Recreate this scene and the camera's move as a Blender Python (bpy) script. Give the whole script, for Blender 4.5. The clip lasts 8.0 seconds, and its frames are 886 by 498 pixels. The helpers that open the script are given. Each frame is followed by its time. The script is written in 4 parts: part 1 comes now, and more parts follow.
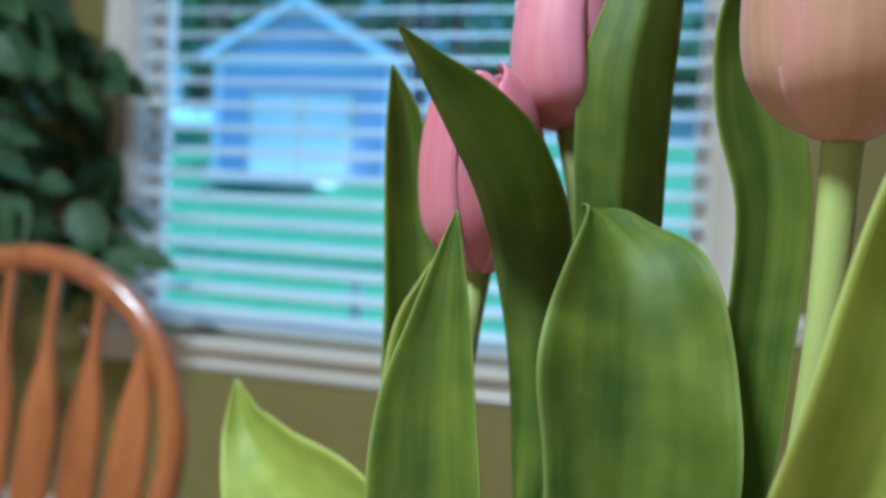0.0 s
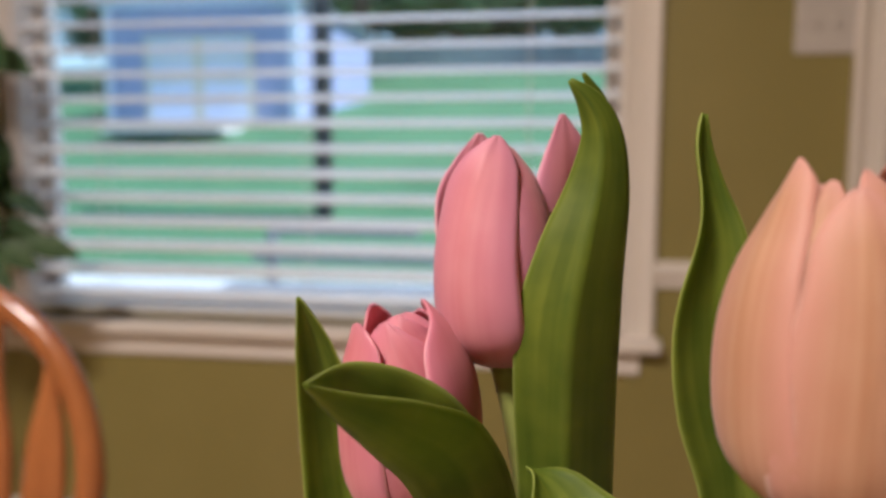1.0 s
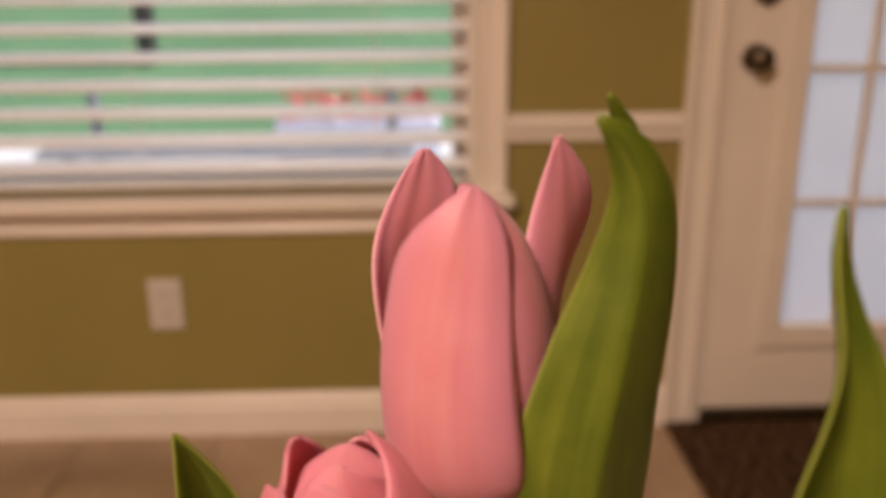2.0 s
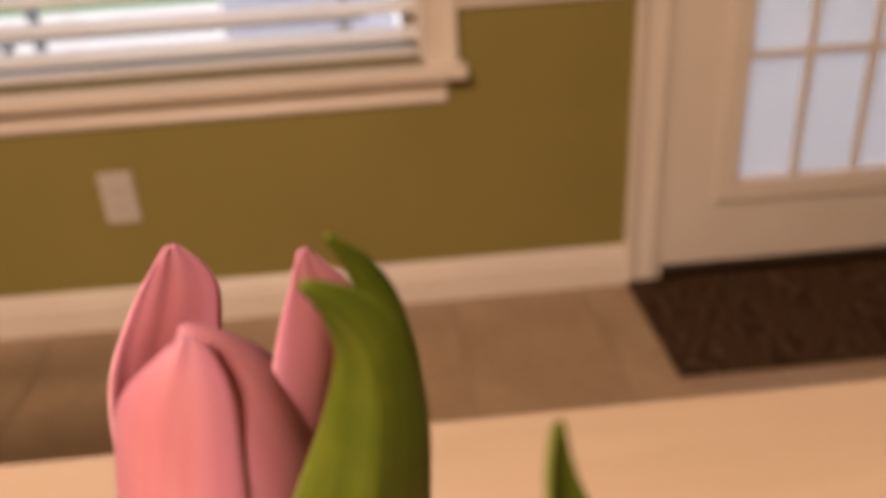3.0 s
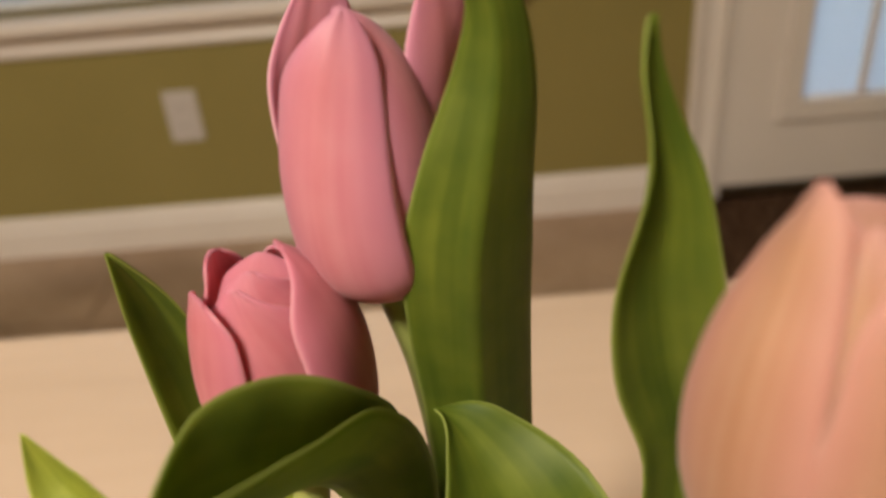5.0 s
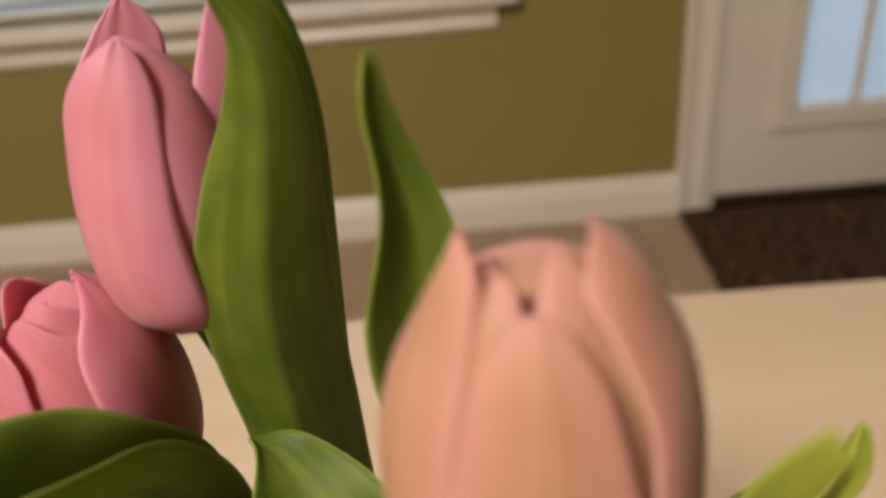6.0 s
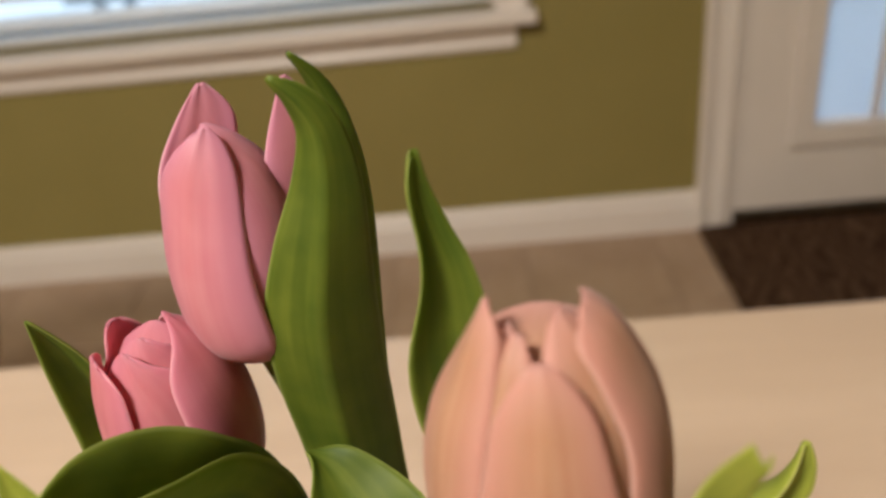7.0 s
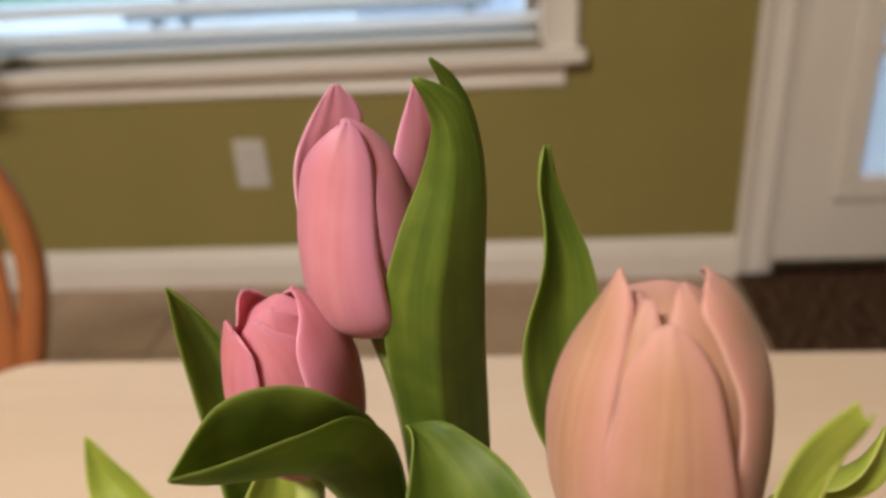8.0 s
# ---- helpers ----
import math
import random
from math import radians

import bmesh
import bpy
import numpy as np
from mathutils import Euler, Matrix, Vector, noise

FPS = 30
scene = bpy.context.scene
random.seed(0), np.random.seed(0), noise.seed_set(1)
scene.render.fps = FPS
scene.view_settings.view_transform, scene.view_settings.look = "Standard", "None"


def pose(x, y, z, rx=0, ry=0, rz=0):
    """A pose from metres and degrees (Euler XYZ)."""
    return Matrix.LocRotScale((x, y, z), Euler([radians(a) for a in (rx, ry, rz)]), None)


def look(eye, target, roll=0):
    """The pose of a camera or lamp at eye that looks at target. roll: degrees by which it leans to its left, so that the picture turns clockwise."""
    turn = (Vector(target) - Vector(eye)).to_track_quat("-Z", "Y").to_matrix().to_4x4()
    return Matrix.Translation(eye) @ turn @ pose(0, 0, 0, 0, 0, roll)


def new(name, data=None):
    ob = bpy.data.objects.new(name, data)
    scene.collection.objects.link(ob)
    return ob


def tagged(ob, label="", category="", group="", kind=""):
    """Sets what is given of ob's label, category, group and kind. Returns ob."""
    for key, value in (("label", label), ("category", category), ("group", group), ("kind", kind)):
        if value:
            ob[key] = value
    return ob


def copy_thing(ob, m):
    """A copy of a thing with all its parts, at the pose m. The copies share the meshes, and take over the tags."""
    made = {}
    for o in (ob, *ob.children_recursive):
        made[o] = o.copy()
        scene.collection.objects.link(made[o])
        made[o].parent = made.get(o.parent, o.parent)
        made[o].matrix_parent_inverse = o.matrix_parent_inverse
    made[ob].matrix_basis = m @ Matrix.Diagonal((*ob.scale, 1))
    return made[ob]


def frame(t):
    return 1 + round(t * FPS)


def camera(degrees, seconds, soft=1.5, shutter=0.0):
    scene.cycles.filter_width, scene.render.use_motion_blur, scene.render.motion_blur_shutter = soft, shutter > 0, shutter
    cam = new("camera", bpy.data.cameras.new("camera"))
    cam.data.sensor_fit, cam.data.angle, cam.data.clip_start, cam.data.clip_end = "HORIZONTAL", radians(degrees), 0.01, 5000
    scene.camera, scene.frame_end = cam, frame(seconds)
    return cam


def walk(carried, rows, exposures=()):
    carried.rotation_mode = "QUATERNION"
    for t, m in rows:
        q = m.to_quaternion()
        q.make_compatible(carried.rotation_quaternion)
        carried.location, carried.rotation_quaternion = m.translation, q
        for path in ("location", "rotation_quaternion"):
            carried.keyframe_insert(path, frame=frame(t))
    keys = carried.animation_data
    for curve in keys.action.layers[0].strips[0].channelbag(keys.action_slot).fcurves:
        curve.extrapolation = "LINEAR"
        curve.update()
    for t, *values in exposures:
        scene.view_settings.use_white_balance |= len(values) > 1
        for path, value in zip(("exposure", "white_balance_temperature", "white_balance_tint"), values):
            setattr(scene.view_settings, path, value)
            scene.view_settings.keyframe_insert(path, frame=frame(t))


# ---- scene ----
cam = camera(55.7, 8.0, soft=2.7)
cam.data.dof.use_dof = True
cam.data.dof.focus_distance = 0.17
cam.data.dof.aperture_fstop = 12.0
PATH = [
    (0, (-0.166, -1.996, 0.972), (-0.681, -0.065, 0.888), 3.4),
    (0.3, (-0.168, -2.0, 1.005), (-0.65, -0.061, 0.931), 3.2),
    (0.5, (-0.165, -1.998, 1.016), (-0.622, -0.053, 0.933), 2.7),
    (0.7, (-0.162, -1.996, 1.023), (-0.589, -0.045, 0.91), 2.0),
    (1, (-0.177, -1.965, 1.045), (-0.49, -0.004, 0.808), 0.1),
    (1.3, (-0.2, -1.921, 1.081), (-0.298, 0.028, 0.643), -0.7),
    (1.5, (-0.204, -1.91, 1.075), (-0.206, 0.028, 0.58), 0.2),
    (2.8, (-0.182, -1.872, 1.092), (-0.059, -0.064, 0.245), -2.1),
    (3, (-0.168, -1.867, 1.103), (-0.062, -0.093, 0.186), -3.4),
    (3.5, (-0.176, -1.881, 1.097), (-0.15, -0.173, 0.057), -5.5),
    (4, (-0.183, -1.897, 1.084), (-0.211, -0.214, 0.004), -5.5),
    (5.3, (-0.177, -1.908, 1.081), (-0.211, -0.2, 0.041), -5.1),
    (5.5, (-0.169, -1.91, 1.073), (-0.204, -0.202, 0.032), -5.0),
    (6, (-0.145, -1.903, 1.082), (-0.192, -0.189, 0.052), -5.4),
    (6.5, (-0.141, -1.914, 1.095), (-0.21, -0.192, 0.082), -6.3),
    (7, (-0.145, -1.924, 1.102), (-0.239, -0.193, 0.105), -6.3),
    (7.5, (-0.155, -1.936, 1.103), (-0.276, -0.192, 0.132), -5.0),
    (8, (-0.161, -1.944, 1.104), (-0.323, -0.176, 0.182), -3.8),
]
walk(cam, [(t, look(eye, target, roll)) for t, eye, target, roll in PATH], [(0, 0.6, 3900, -12), (0.5, 0.5, 4550, 0), (1.0, 0.35, 5400, 9), (1.5, 0.28, 6400, 18), (3.0, 0.35, 7100, 22), (3.5, 0.4, 7200, 19), (4.0, 0.35, 6350, 12), (5.5, 0.30, 5600, 0), (6.5, 0.38, 5400, 1), (8.0, 0.4, 5200, 0)])

# ---- world, sun, lamps ----
world = bpy.data.worlds.new("sky")
scene.world = world
world.use_nodes = True
wn = world.node_tree.nodes
sky = wn.new("ShaderNodeTexSky")
sky.sky_type = "NISHITA"
sky.sun_disc = False
sky.sun_elevation = radians(50)
sky.sun_rotation = radians(96)
wn["Background"].inputs["Strength"].default_value = 0.15
world.node_tree.links.new(sky.outputs["Color"], wn["Background"].inputs["Color"])

sun = new("sun", bpy.data.lights.new("sun", "SUN"))
sun.data.energy = 4.6
sun.data.angle = radians(0.6)
sun.data.color = (1.0, 0.95, 0.86)
sun.matrix_world = look((5.4, -0.6, 7.0), (0, 0, 0))

# Added area lamp outside, above view: boosts sky light on sill and slats.
sky_boost = new("window_sky_boost", bpy.data.lights.new("window_sky_boost", "AREA"))
sky_boost.data.shape = "RECTANGLE"
sky_boost.data.size, sky_boost.data.size_y = 1.5, 0.9
sky_boost.data.energy = 9
sky_boost.data.color = (0.74, 0.88, 1.0)
sky_boost.matrix_world = look((-0.84, 1.1, 2.75), (-0.84, -0.4, 0.75))

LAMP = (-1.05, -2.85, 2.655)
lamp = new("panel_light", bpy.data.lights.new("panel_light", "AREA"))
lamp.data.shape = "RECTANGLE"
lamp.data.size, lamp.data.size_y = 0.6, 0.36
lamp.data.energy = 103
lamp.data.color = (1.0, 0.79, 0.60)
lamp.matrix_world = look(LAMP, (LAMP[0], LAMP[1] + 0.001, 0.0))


# ---- materials ----
def mat(name, rough=0.5, metal=0.0, spec=0.5):
    m = bpy.data.materials.new(name)
    m.use_nodes = True
    b = m.node_tree.nodes["Principled BSDF"]
    b.inputs["Roughness"].default_value = rough
    b.inputs["Metallic"].default_value = metal
    b.inputs["Specular IOR Level"].default_value = spec
    return m, m.node_tree.nodes, m.node_tree.links, b


def ramp(nodes, stops):
    r = nodes.new("ShaderNodeValToRGB")
    e = r.color_ramp.elements
    while len(e) < len(stops):
        e.new(0.5)
    for k, (p, c) in zip(e, stops):
        k.position, k.color = p, (*c, 1)
    return r


def noisy(name, a, b, scale=8.0, fine=60.0, rough=0.5, bump=0.1, metal=0.0, spec=0.5, stretch=(1, 1, 1), dist=0.002, coords="Object"):
    """Two-scale mottled paint or stone, with a fine relief."""
    m, n, l, p = mat(name, rough, metal, spec)
    tc, mp = n.new("ShaderNodeTexCoord"), n.new("ShaderNodeMapping")
    mp.inputs["Scale"].default_value = stretch
    l.new(tc.outputs[coords], mp.inputs["Vector"])
    big, small = n.new("ShaderNodeTexNoise"), n.new("ShaderNodeTexNoise")
    big.inputs["Scale"].default_value, small.inputs["Scale"].default_value = scale, fine
    big.inputs["Detail"].default_value = 4
    for t in (big, small):
        l.new(mp.outputs["Vector"], t.inputs["Vector"])
    mix = n.new("ShaderNodeMath")
    mix.operation = "MULTIPLY_ADD"
    mix.inputs[1].default_value = 0.35
    l.new(small.outputs["Fac"], mix.inputs[0])
    sc = n.new("ShaderNodeMath")
    sc.operation = "MULTIPLY"
    sc.inputs[1].default_value = 0.65
    l.new(big.outputs["Fac"], sc.inputs[0])
    l.new(sc.outputs[0], mix.inputs[2])
    r = ramp(n, [(0.3, a), (0.7, b)])
    l.new(mix.outputs[0], r.inputs["Fac"])
    l.new(r.outputs["Color"], p.inputs["Base Color"])
    bm = n.new("ShaderNodeBump")
    bm.inputs["Strength"].default_value, bm.inputs["Distance"].default_value = bump, dist
    l.new(small.outputs["Fac"], bm.inputs["Height"])
    l.new(bm.outputs["Normal"], p.inputs["Normal"])
    return m


def wood(name, a, b, axis="X", rough=0.3, scale=9.0, coat=0.3):
    m, n, l, p = mat(name, rough)
    p.inputs["Coat Weight"].default_value = coat
    p.inputs["Coat Roughness"].default_value = 0.12
    tc, mp = n.new("ShaderNodeTexCoord"), n.new("ShaderNodeMapping")
    s = {"X": (0.6, 6, 6), "Y": (6, 0.6, 6), "Z": (6, 6, 0.6)}[axis]
    mp.inputs["Scale"].default_value = s
    l.new(tc.outputs["Object"], mp.inputs["Vector"])
    g, f = n.new("ShaderNodeTexNoise"), n.new("ShaderNodeTexNoise")
    g.inputs["Scale"].default_value, g.inputs["Detail"].default_value, g.inputs["Distortion"].default_value = scale, 6, 0.6
    f.inputs["Scale"].default_value = 2.2
    for t in (g, f):
        l.new(mp.outputs["Vector"], t.inputs["Vector"])
    add = n.new("ShaderNodeMixRGB")
    add.inputs["Fac"].default_value = 0.4
    l.new(g.outputs["Fac"], add.inputs["Color1"])
    l.new(f.outputs["Fac"], add.inputs["Color2"])
    r = ramp(n, [(0.32, a), (0.68, b)])
    l.new(add.outputs["Color"], r.inputs["Fac"])
    l.new(r.outputs["Color"], p.inputs["Base Color"])
    bm = n.new("ShaderNodeBump")
    bm.inputs["Strength"].default_value, bm.inputs["Distance"].default_value = 0.08, 0.001
    l.new(g.outputs["Fac"], bm.inputs["Height"])
    l.new(bm.outputs["Normal"], p.inputs["Normal"])
    return m


def plant(name, low, high, edge, streak=0.5, rough=0.5, glow=0.3, through_colour=(0.5, 0.6, 0.1), lines=55.0, tip=None, sheen=0.0, margin=None):
    """Petal or leaf: u runs across, v along; fine veins along, a paler rim, and light that passes through."""
    m, n, l, p = mat(name, rough, 0.0, 0.35)
    uv, sep = n.new("ShaderNodeUVMap"), n.new("ShaderNodeSeparateXYZ")
    l.new(uv.outputs["UV"], sep.inputs["Vector"])
    mp = n.new("ShaderNodeMapping")
    mp.inputs["Scale"].default_value = (lines, 1.6, 1)
    l.new(uv.outputs["UV"], mp.inputs["Vector"])
    veins = n.new("ShaderNodeTexNoise")
    veins.inputs["Scale"].default_value, veins.inputs["Detail"].default_value = 1.0, 3
    l.new(mp.outputs["Vector"], veins.inputs["Vector"])
    tc, blot = n.new("ShaderNodeTexCoord"), n.new("ShaderNodeTexNoise")
    blot.inputs["Scale"].default_value, blot.inputs["Detail"].default_value = 90.0, 3
    l.new(tc.outputs["Object"], blot.inputs["Vector"])
    fac = n.new("ShaderNodeMixRGB")
    fac.inputs["Fac"].default_value = 1 - streak
    l.new(veins.outputs["Fac"], fac.inputs["Color1"])
    l.new(blot.outputs["Fac"], fac.inputs["Color2"])
    r = ramp(n, [(0.35, low), (0.65, high)])
    l.new(fac.outputs["Color"], r.inputs["Fac"])
    colour = r.outputs["Color"]
    if tip:
        tr = ramp(n, [(tip[0], (0, 0, 0)), (tip[1], (1, 1, 1))])
        l.new(sep.outputs["Y"], tr.inputs["Fac"])
        tm = n.new("ShaderNodeMixRGB")
        tm.inputs["Color2"].default_value = (*tip[2], 1)
        l.new(tr.outputs["Color"], tm.inputs["Fac"])
        l.new(colour, tm.inputs["Color1"])
        colour = tm.outputs["Color"]
    if margin:
        mr = ramp(n, [(0.0, (1, 1, 1)), (0.30, (0.25, 0.25, 0.25)), (0.5, (0, 0, 0)), (0.70, (0.25, 0.25, 0.25)), (1.0, (1, 1, 1))])
        l.new(sep.outputs["X"], mr.inputs["Fac"])
        mm = n.new("ShaderNodeMixRGB")
        mm.inputs["Color2"].default_value = (*margin, 1)
        l.new(mr.outputs["Color"], mm.inputs["Fac"])
        l.new(colour, mm.inputs["Color1"])
        colour = mm.outputs["Color"]
    er = ramp(n, [(0.0, (1, 1, 1)), (0.012, (0.7, 0.7, 0.7)), (0.03, (0, 0, 0)), (0.97, (0, 0, 0)), (0.988, (0.7, 0.7, 0.7)), (1.0, (1, 1, 1))])
    l.new(sep.outputs["X"], er.inputs["Fac"])
    em = n.new("ShaderNodeMixRGB")
    em.inputs["Color2"].default_value = (*edge, 1)
    l.new(er.outputs["Color"], em.inputs["Fac"])
    l.new(colour, em.inputs["Color1"])
    l.new(em.outputs["Color"], p.inputs["Base Color"])
    p.inputs["Sheen Weight"].default_value = sheen
    bm = n.new("ShaderNodeBump")
    bm.inputs["Strength"].default_value, bm.inputs["Distance"].default_value = 0.10, 0.0003
    l.new(veins.outputs["Fac"], bm.inputs["Height"])
    l.new(bm.outputs["Normal"], p.inputs["Normal"])
    tl, mx, out = n.new("ShaderNodeBsdfTranslucent"), n.new("ShaderNodeMixShader"), n["Material Output"]
    tint = n.new("ShaderNodeMixRGB")
    tint.blend_type, tint.inputs["Fac"].default_value = "MIX", 0.5
    tint.inputs["Color2"].default_value = (*through_colour, 1)
    l.new(em.outputs["Color"], tint.inputs["Color1"])
    l.new(tint.outputs["Color"], tl.inputs["Color"])
    mx.inputs["Fac"].default_value = glow
    l.new(p.outputs["BSDF"], mx.inputs[1])
    l.new(tl.outputs["BSDF"], mx.inputs[2])
    l.new(mx.outputs["Shader"], out.inputs["Surface"])
    return m


def glass(name, rough=0.0):
    m, n, l, p = mat(name, rough)
    p.inputs["Transmission Weight"].default_value = 1.0
    p.inputs["IOR"].default_value = 1.45
    p.inputs["Base Color"].default_value = (0.96, 0.98, 0.98, 1)
    return m


M_OLIVE = noisy("olive_paint", (0.235, 0.190, 0.052), (0.272, 0.219, 0.066), 3, 220, 0.55, 0.12, dist=0.0008)
M_TRIM = noisy("white_trim_paint", (0.72, 0.645, 0.59), (0.78, 0.705, 0.65), 4, 90, 0.35, 0.05, dist=0.0006)
M_PLATE = noisy("white_plastic", (0.52, 0.47, 0.44), (0.56, 0.51, 0.48), 6, 120, 0.35, 0.02)
M_SLAT = noisy("white_blind_slat", (0.72, 0.70, 0.68), (0.78, 0.76, 0.74), 5, 60, 0.25, 0.03)
M_CEIL = noisy("ceiling_paint", (0.78, 0.76, 0.72), (0.82, 0.80, 0.77), 5, 80, 0.8, 0.2)
M_TABLE = wood("pale_maple_top", (0.47, 0.345, 0.24), (0.53, 0.395, 0.282), "X", 0.5, 7, 0.04)
M_OAK = wood("honey_oak", (0.20, 0.062, 0.019), (0.34, 0.118, 0.036), "Z", 0.25, 8, 0.5)
M_TILE = noisy("tan_floor_tile", (0.30, 0.20, 0.125), (0.42, 0.30, 0.20), 5, 40, 0.35, 0.06)
M_GROUT = noisy("grout", (0.26, 0.18, 0.12), (0.32, 0.23, 0.16), 20, 90, 0.9, 0.2)
M_BRASS = noisy("aged_bronze", (0.10, 0.075, 0.05), (0.17, 0.13, 0.09), 30, 140, 0.32, 0.03, metal=1.0)
M_DARK = noisy("dark_metal", (0.018, 0.02, 0.024), (0.035, 0.038, 0.045), 12, 80, 0.5, 0.05)
# Dark bench lightened to grey: the glare over it is put into the colour.
M_GREY = noisy("glare_grey_bench", (0.20, 0.22, 0.25), (0.30, 0.32, 0.36), 12, 80, 0.7, 0.1)
M_GLASS = glass("window_glass")
M_SHED = noisy("blue_grey_siding", (0.33, 0.36, 0.58), (0.39, 0.42, 0.65), 3, 40, 0.7, 0.1)
M_SHEDTRIM = noisy("pale_blue_trim", (0.64, 0.69, 0.86), (0.72, 0.77, 0.92), 4, 50, 0.6, 0.05)
M_ROOF = noisy("grey_shingle", (0.30, 0.33, 0.40), (0.42, 0.45, 0.52), 10, 60, 0.9, 0.4)
M_CREAM = noisy("cream_door_frame", (0.60, 0.58, 0.48), (0.68, 0.66, 0.56), 6, 60, 0.6, 0.05)
M_LAWN = noisy("lawn_grass", (0.065, 0.165, 0.075), (0.12, 0.265, 0.13), 0.6, 25, 0.9, 0.5, coords="Object", dist=0.02)
M_CONCRETE = noisy("concrete", (0.56, 0.57, 0.58), (0.68, 0.69, 0.69), 2, 40, 0.85, 0.2)
M_BARK = noisy("bark", (0.06, 0.04, 0.025), (0.14, 0.10, 0.065), 14, 60, 0.9, 0.6, stretch=(1, 1, 0.2))
M_CROWN = noisy("tree_foliage", (0.045, 0.11, 0.04), (0.10, 0.20, 0.07), 2, 14, 0.7, 0.3)
M_FENCE = noisy("grey_blue_fence", (0.26, 0.30, 0.36), (0.34, 0.38, 0.44), 2, 30, 0.8, 0.2)
M_CERAMIC = noisy("white_ceramic", (0.75, 0.74, 0.71), (0.80, 0.79, 0.76), 6, 80, 0.15, 0.02)
M_FLOWERS = noisy("pink_bedding_flowers", (0.55, 0.08, 0.10), (0.75, 0.25, 0.22), 25, 90, 0.7, 0.2)
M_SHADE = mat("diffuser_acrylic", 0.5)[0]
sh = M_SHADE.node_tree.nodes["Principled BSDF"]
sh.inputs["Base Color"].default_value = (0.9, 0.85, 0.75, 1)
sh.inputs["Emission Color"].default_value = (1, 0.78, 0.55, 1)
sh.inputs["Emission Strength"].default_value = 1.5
M_SHEER = noisy("white_door_blind", (0.74, 0.74, 0.76), (0.82, 0.82, 0.84), 3, 60, 0.8, 0.1)

sn, sl = M_SHEER.node_tree.nodes, M_SHEER.node_tree.links
st, sm = sn.new("ShaderNodeBsdfTranslucent"), sn.new("ShaderNodeMixShader")
st.inputs["Color"].default_value = (0.85, 0.85, 0.88, 1)
sm.inputs["Fac"].default_value = 0.8
sl.new(sn["Principled BSDF"].outputs["BSDF"], sm.inputs[1])
sl.new(st.outputs["BSDF"], sm.inputs[2])
sl.new(sm.outputs["Shader"], sn["Material Output"].inputs["Surface"])

M_PINK = plant("pink_petal", (0.57, 0.195, 0.235), (0.66, 0.285, 0.32), (0.74, 0.43, 0.50), 0.6, 0.5, 0.40, (0.76, 0.23, 0.24), 9, (0.55, 1.0, (0.62, 0.30, 0.41)), 0.15, (0.60, 0.255, 0.375))
M_ROSE = plant("rose_petal", (0.55, 0.155, 0.20), (0.66, 0.265, 0.295), (0.76, 0.40, 0.46), 0.6, 0.5, 0.46, (0.82, 0.24, 0.24), 9, (0.6, 1.0, (0.67, 0.30, 0.39)), 0.15, (0.64, 0.25, 0.345))
M_PEACH = plant("peach_petal", (0.46, 0.235, 0.128), (0.56, 0.34, 0.21), (0.68, 0.44, 0.37), 0.7, 0.55, 0.44, (0.74, 0.38, 0.20), 12, (0.62, 1.0, (0.66, 0.375, 0.345)), 0.15, (0.60, 0.315, 0.262))
M_LEAF = plant("tulip_leaf", (0.064, 0.106, 0.007), (0.198, 0.235, 0.022), (0.32, 0.36, 0.08), 0.6, 0.55, 0.48, (0.38, 0.50, 0.015), 5.5)
# Pale leaves, with the colour raised further so that they look brightly lit.
M_LEAF_PALE_LIT = plant("pale_lit_tulip_leaf", (0.23, 0.272, 0.028), (0.38, 0.405, 0.05), (0.50, 0.50, 0.14), 0.6, 0.55, 0.40, (0.46, 0.53, 0.03), 5.5)
M_STEM = noisy("tulip_stem", (0.23, 0.26, 0.06), (0.32, 0.34, 0.095), 60, 300, 0.45, 0.1, stretch=(1, 1, 0.15), dist=0.0003)
M_FICUS = plant("ficus_leaf", (0.020, 0.055, 0.022), (0.100, 0.150, 0.06), (0.18, 0.22, 0.09), 0.2, 0.5, 0.15, (0.12, 0.2, 0.03), 12)


def rug_material():
    m, n, l, p = mat("brown_rug", 0.95, 0.0, 0.1)
    tc = n.new("ShaderNodeTexCoord")
    v, w, f = n.new("ShaderNodeTexVoronoi"), n.new("ShaderNodeTexWave"), n.new("ShaderNodeTexNoise")
    v.inputs["Scale"].default_value = 7
    w.wave_type = "BANDS"
    w.inputs["Scale"].default_value, w.inputs["Distortion"].default_value, w.inputs["Detail"].default_value = 9, 14, 1.5
    f.inputs["Scale"].default_value = 260
    for t in (v, w, f):
        l.new(tc.outputs["Object"], t.inputs["Vector"])
    r = ramp(n, [(0.45, (0.040, 0.020, 0.010)), (0.62, (0.085, 0.048, 0.026))])
    l.new(w.outputs["Fac"], r.inputs["Fac"])
    l.new(r.outputs["Color"], p.inputs["Base Color"])
    b = n.new("ShaderNodeBump")
    b.inputs["Strength"].default_value, b.inputs["Distance"].default_value = 0.8, 0.004
    l.new(f.outputs["Fac"], b.inputs["Height"])
    l.new(b.outputs["Normal"], p.inputs["Normal"])
    return m


M_RUG = rug_material()


# ---- mesh tools ----
def part(name, bm, material, parent=None, label="", smooth=False):
    me = bpy.data.meshes.new(name)
    bm.to_mesh(me)
    bm.free()
    me.materials.append(material)
    if smooth:
        me.polygons.foreach_set("use_smooth", [True] * len(me.polygons))
    ob = new(name, me)
    if parent:
        ob.parent = parent
    if label:
        tagged(ob, label)
    return ob


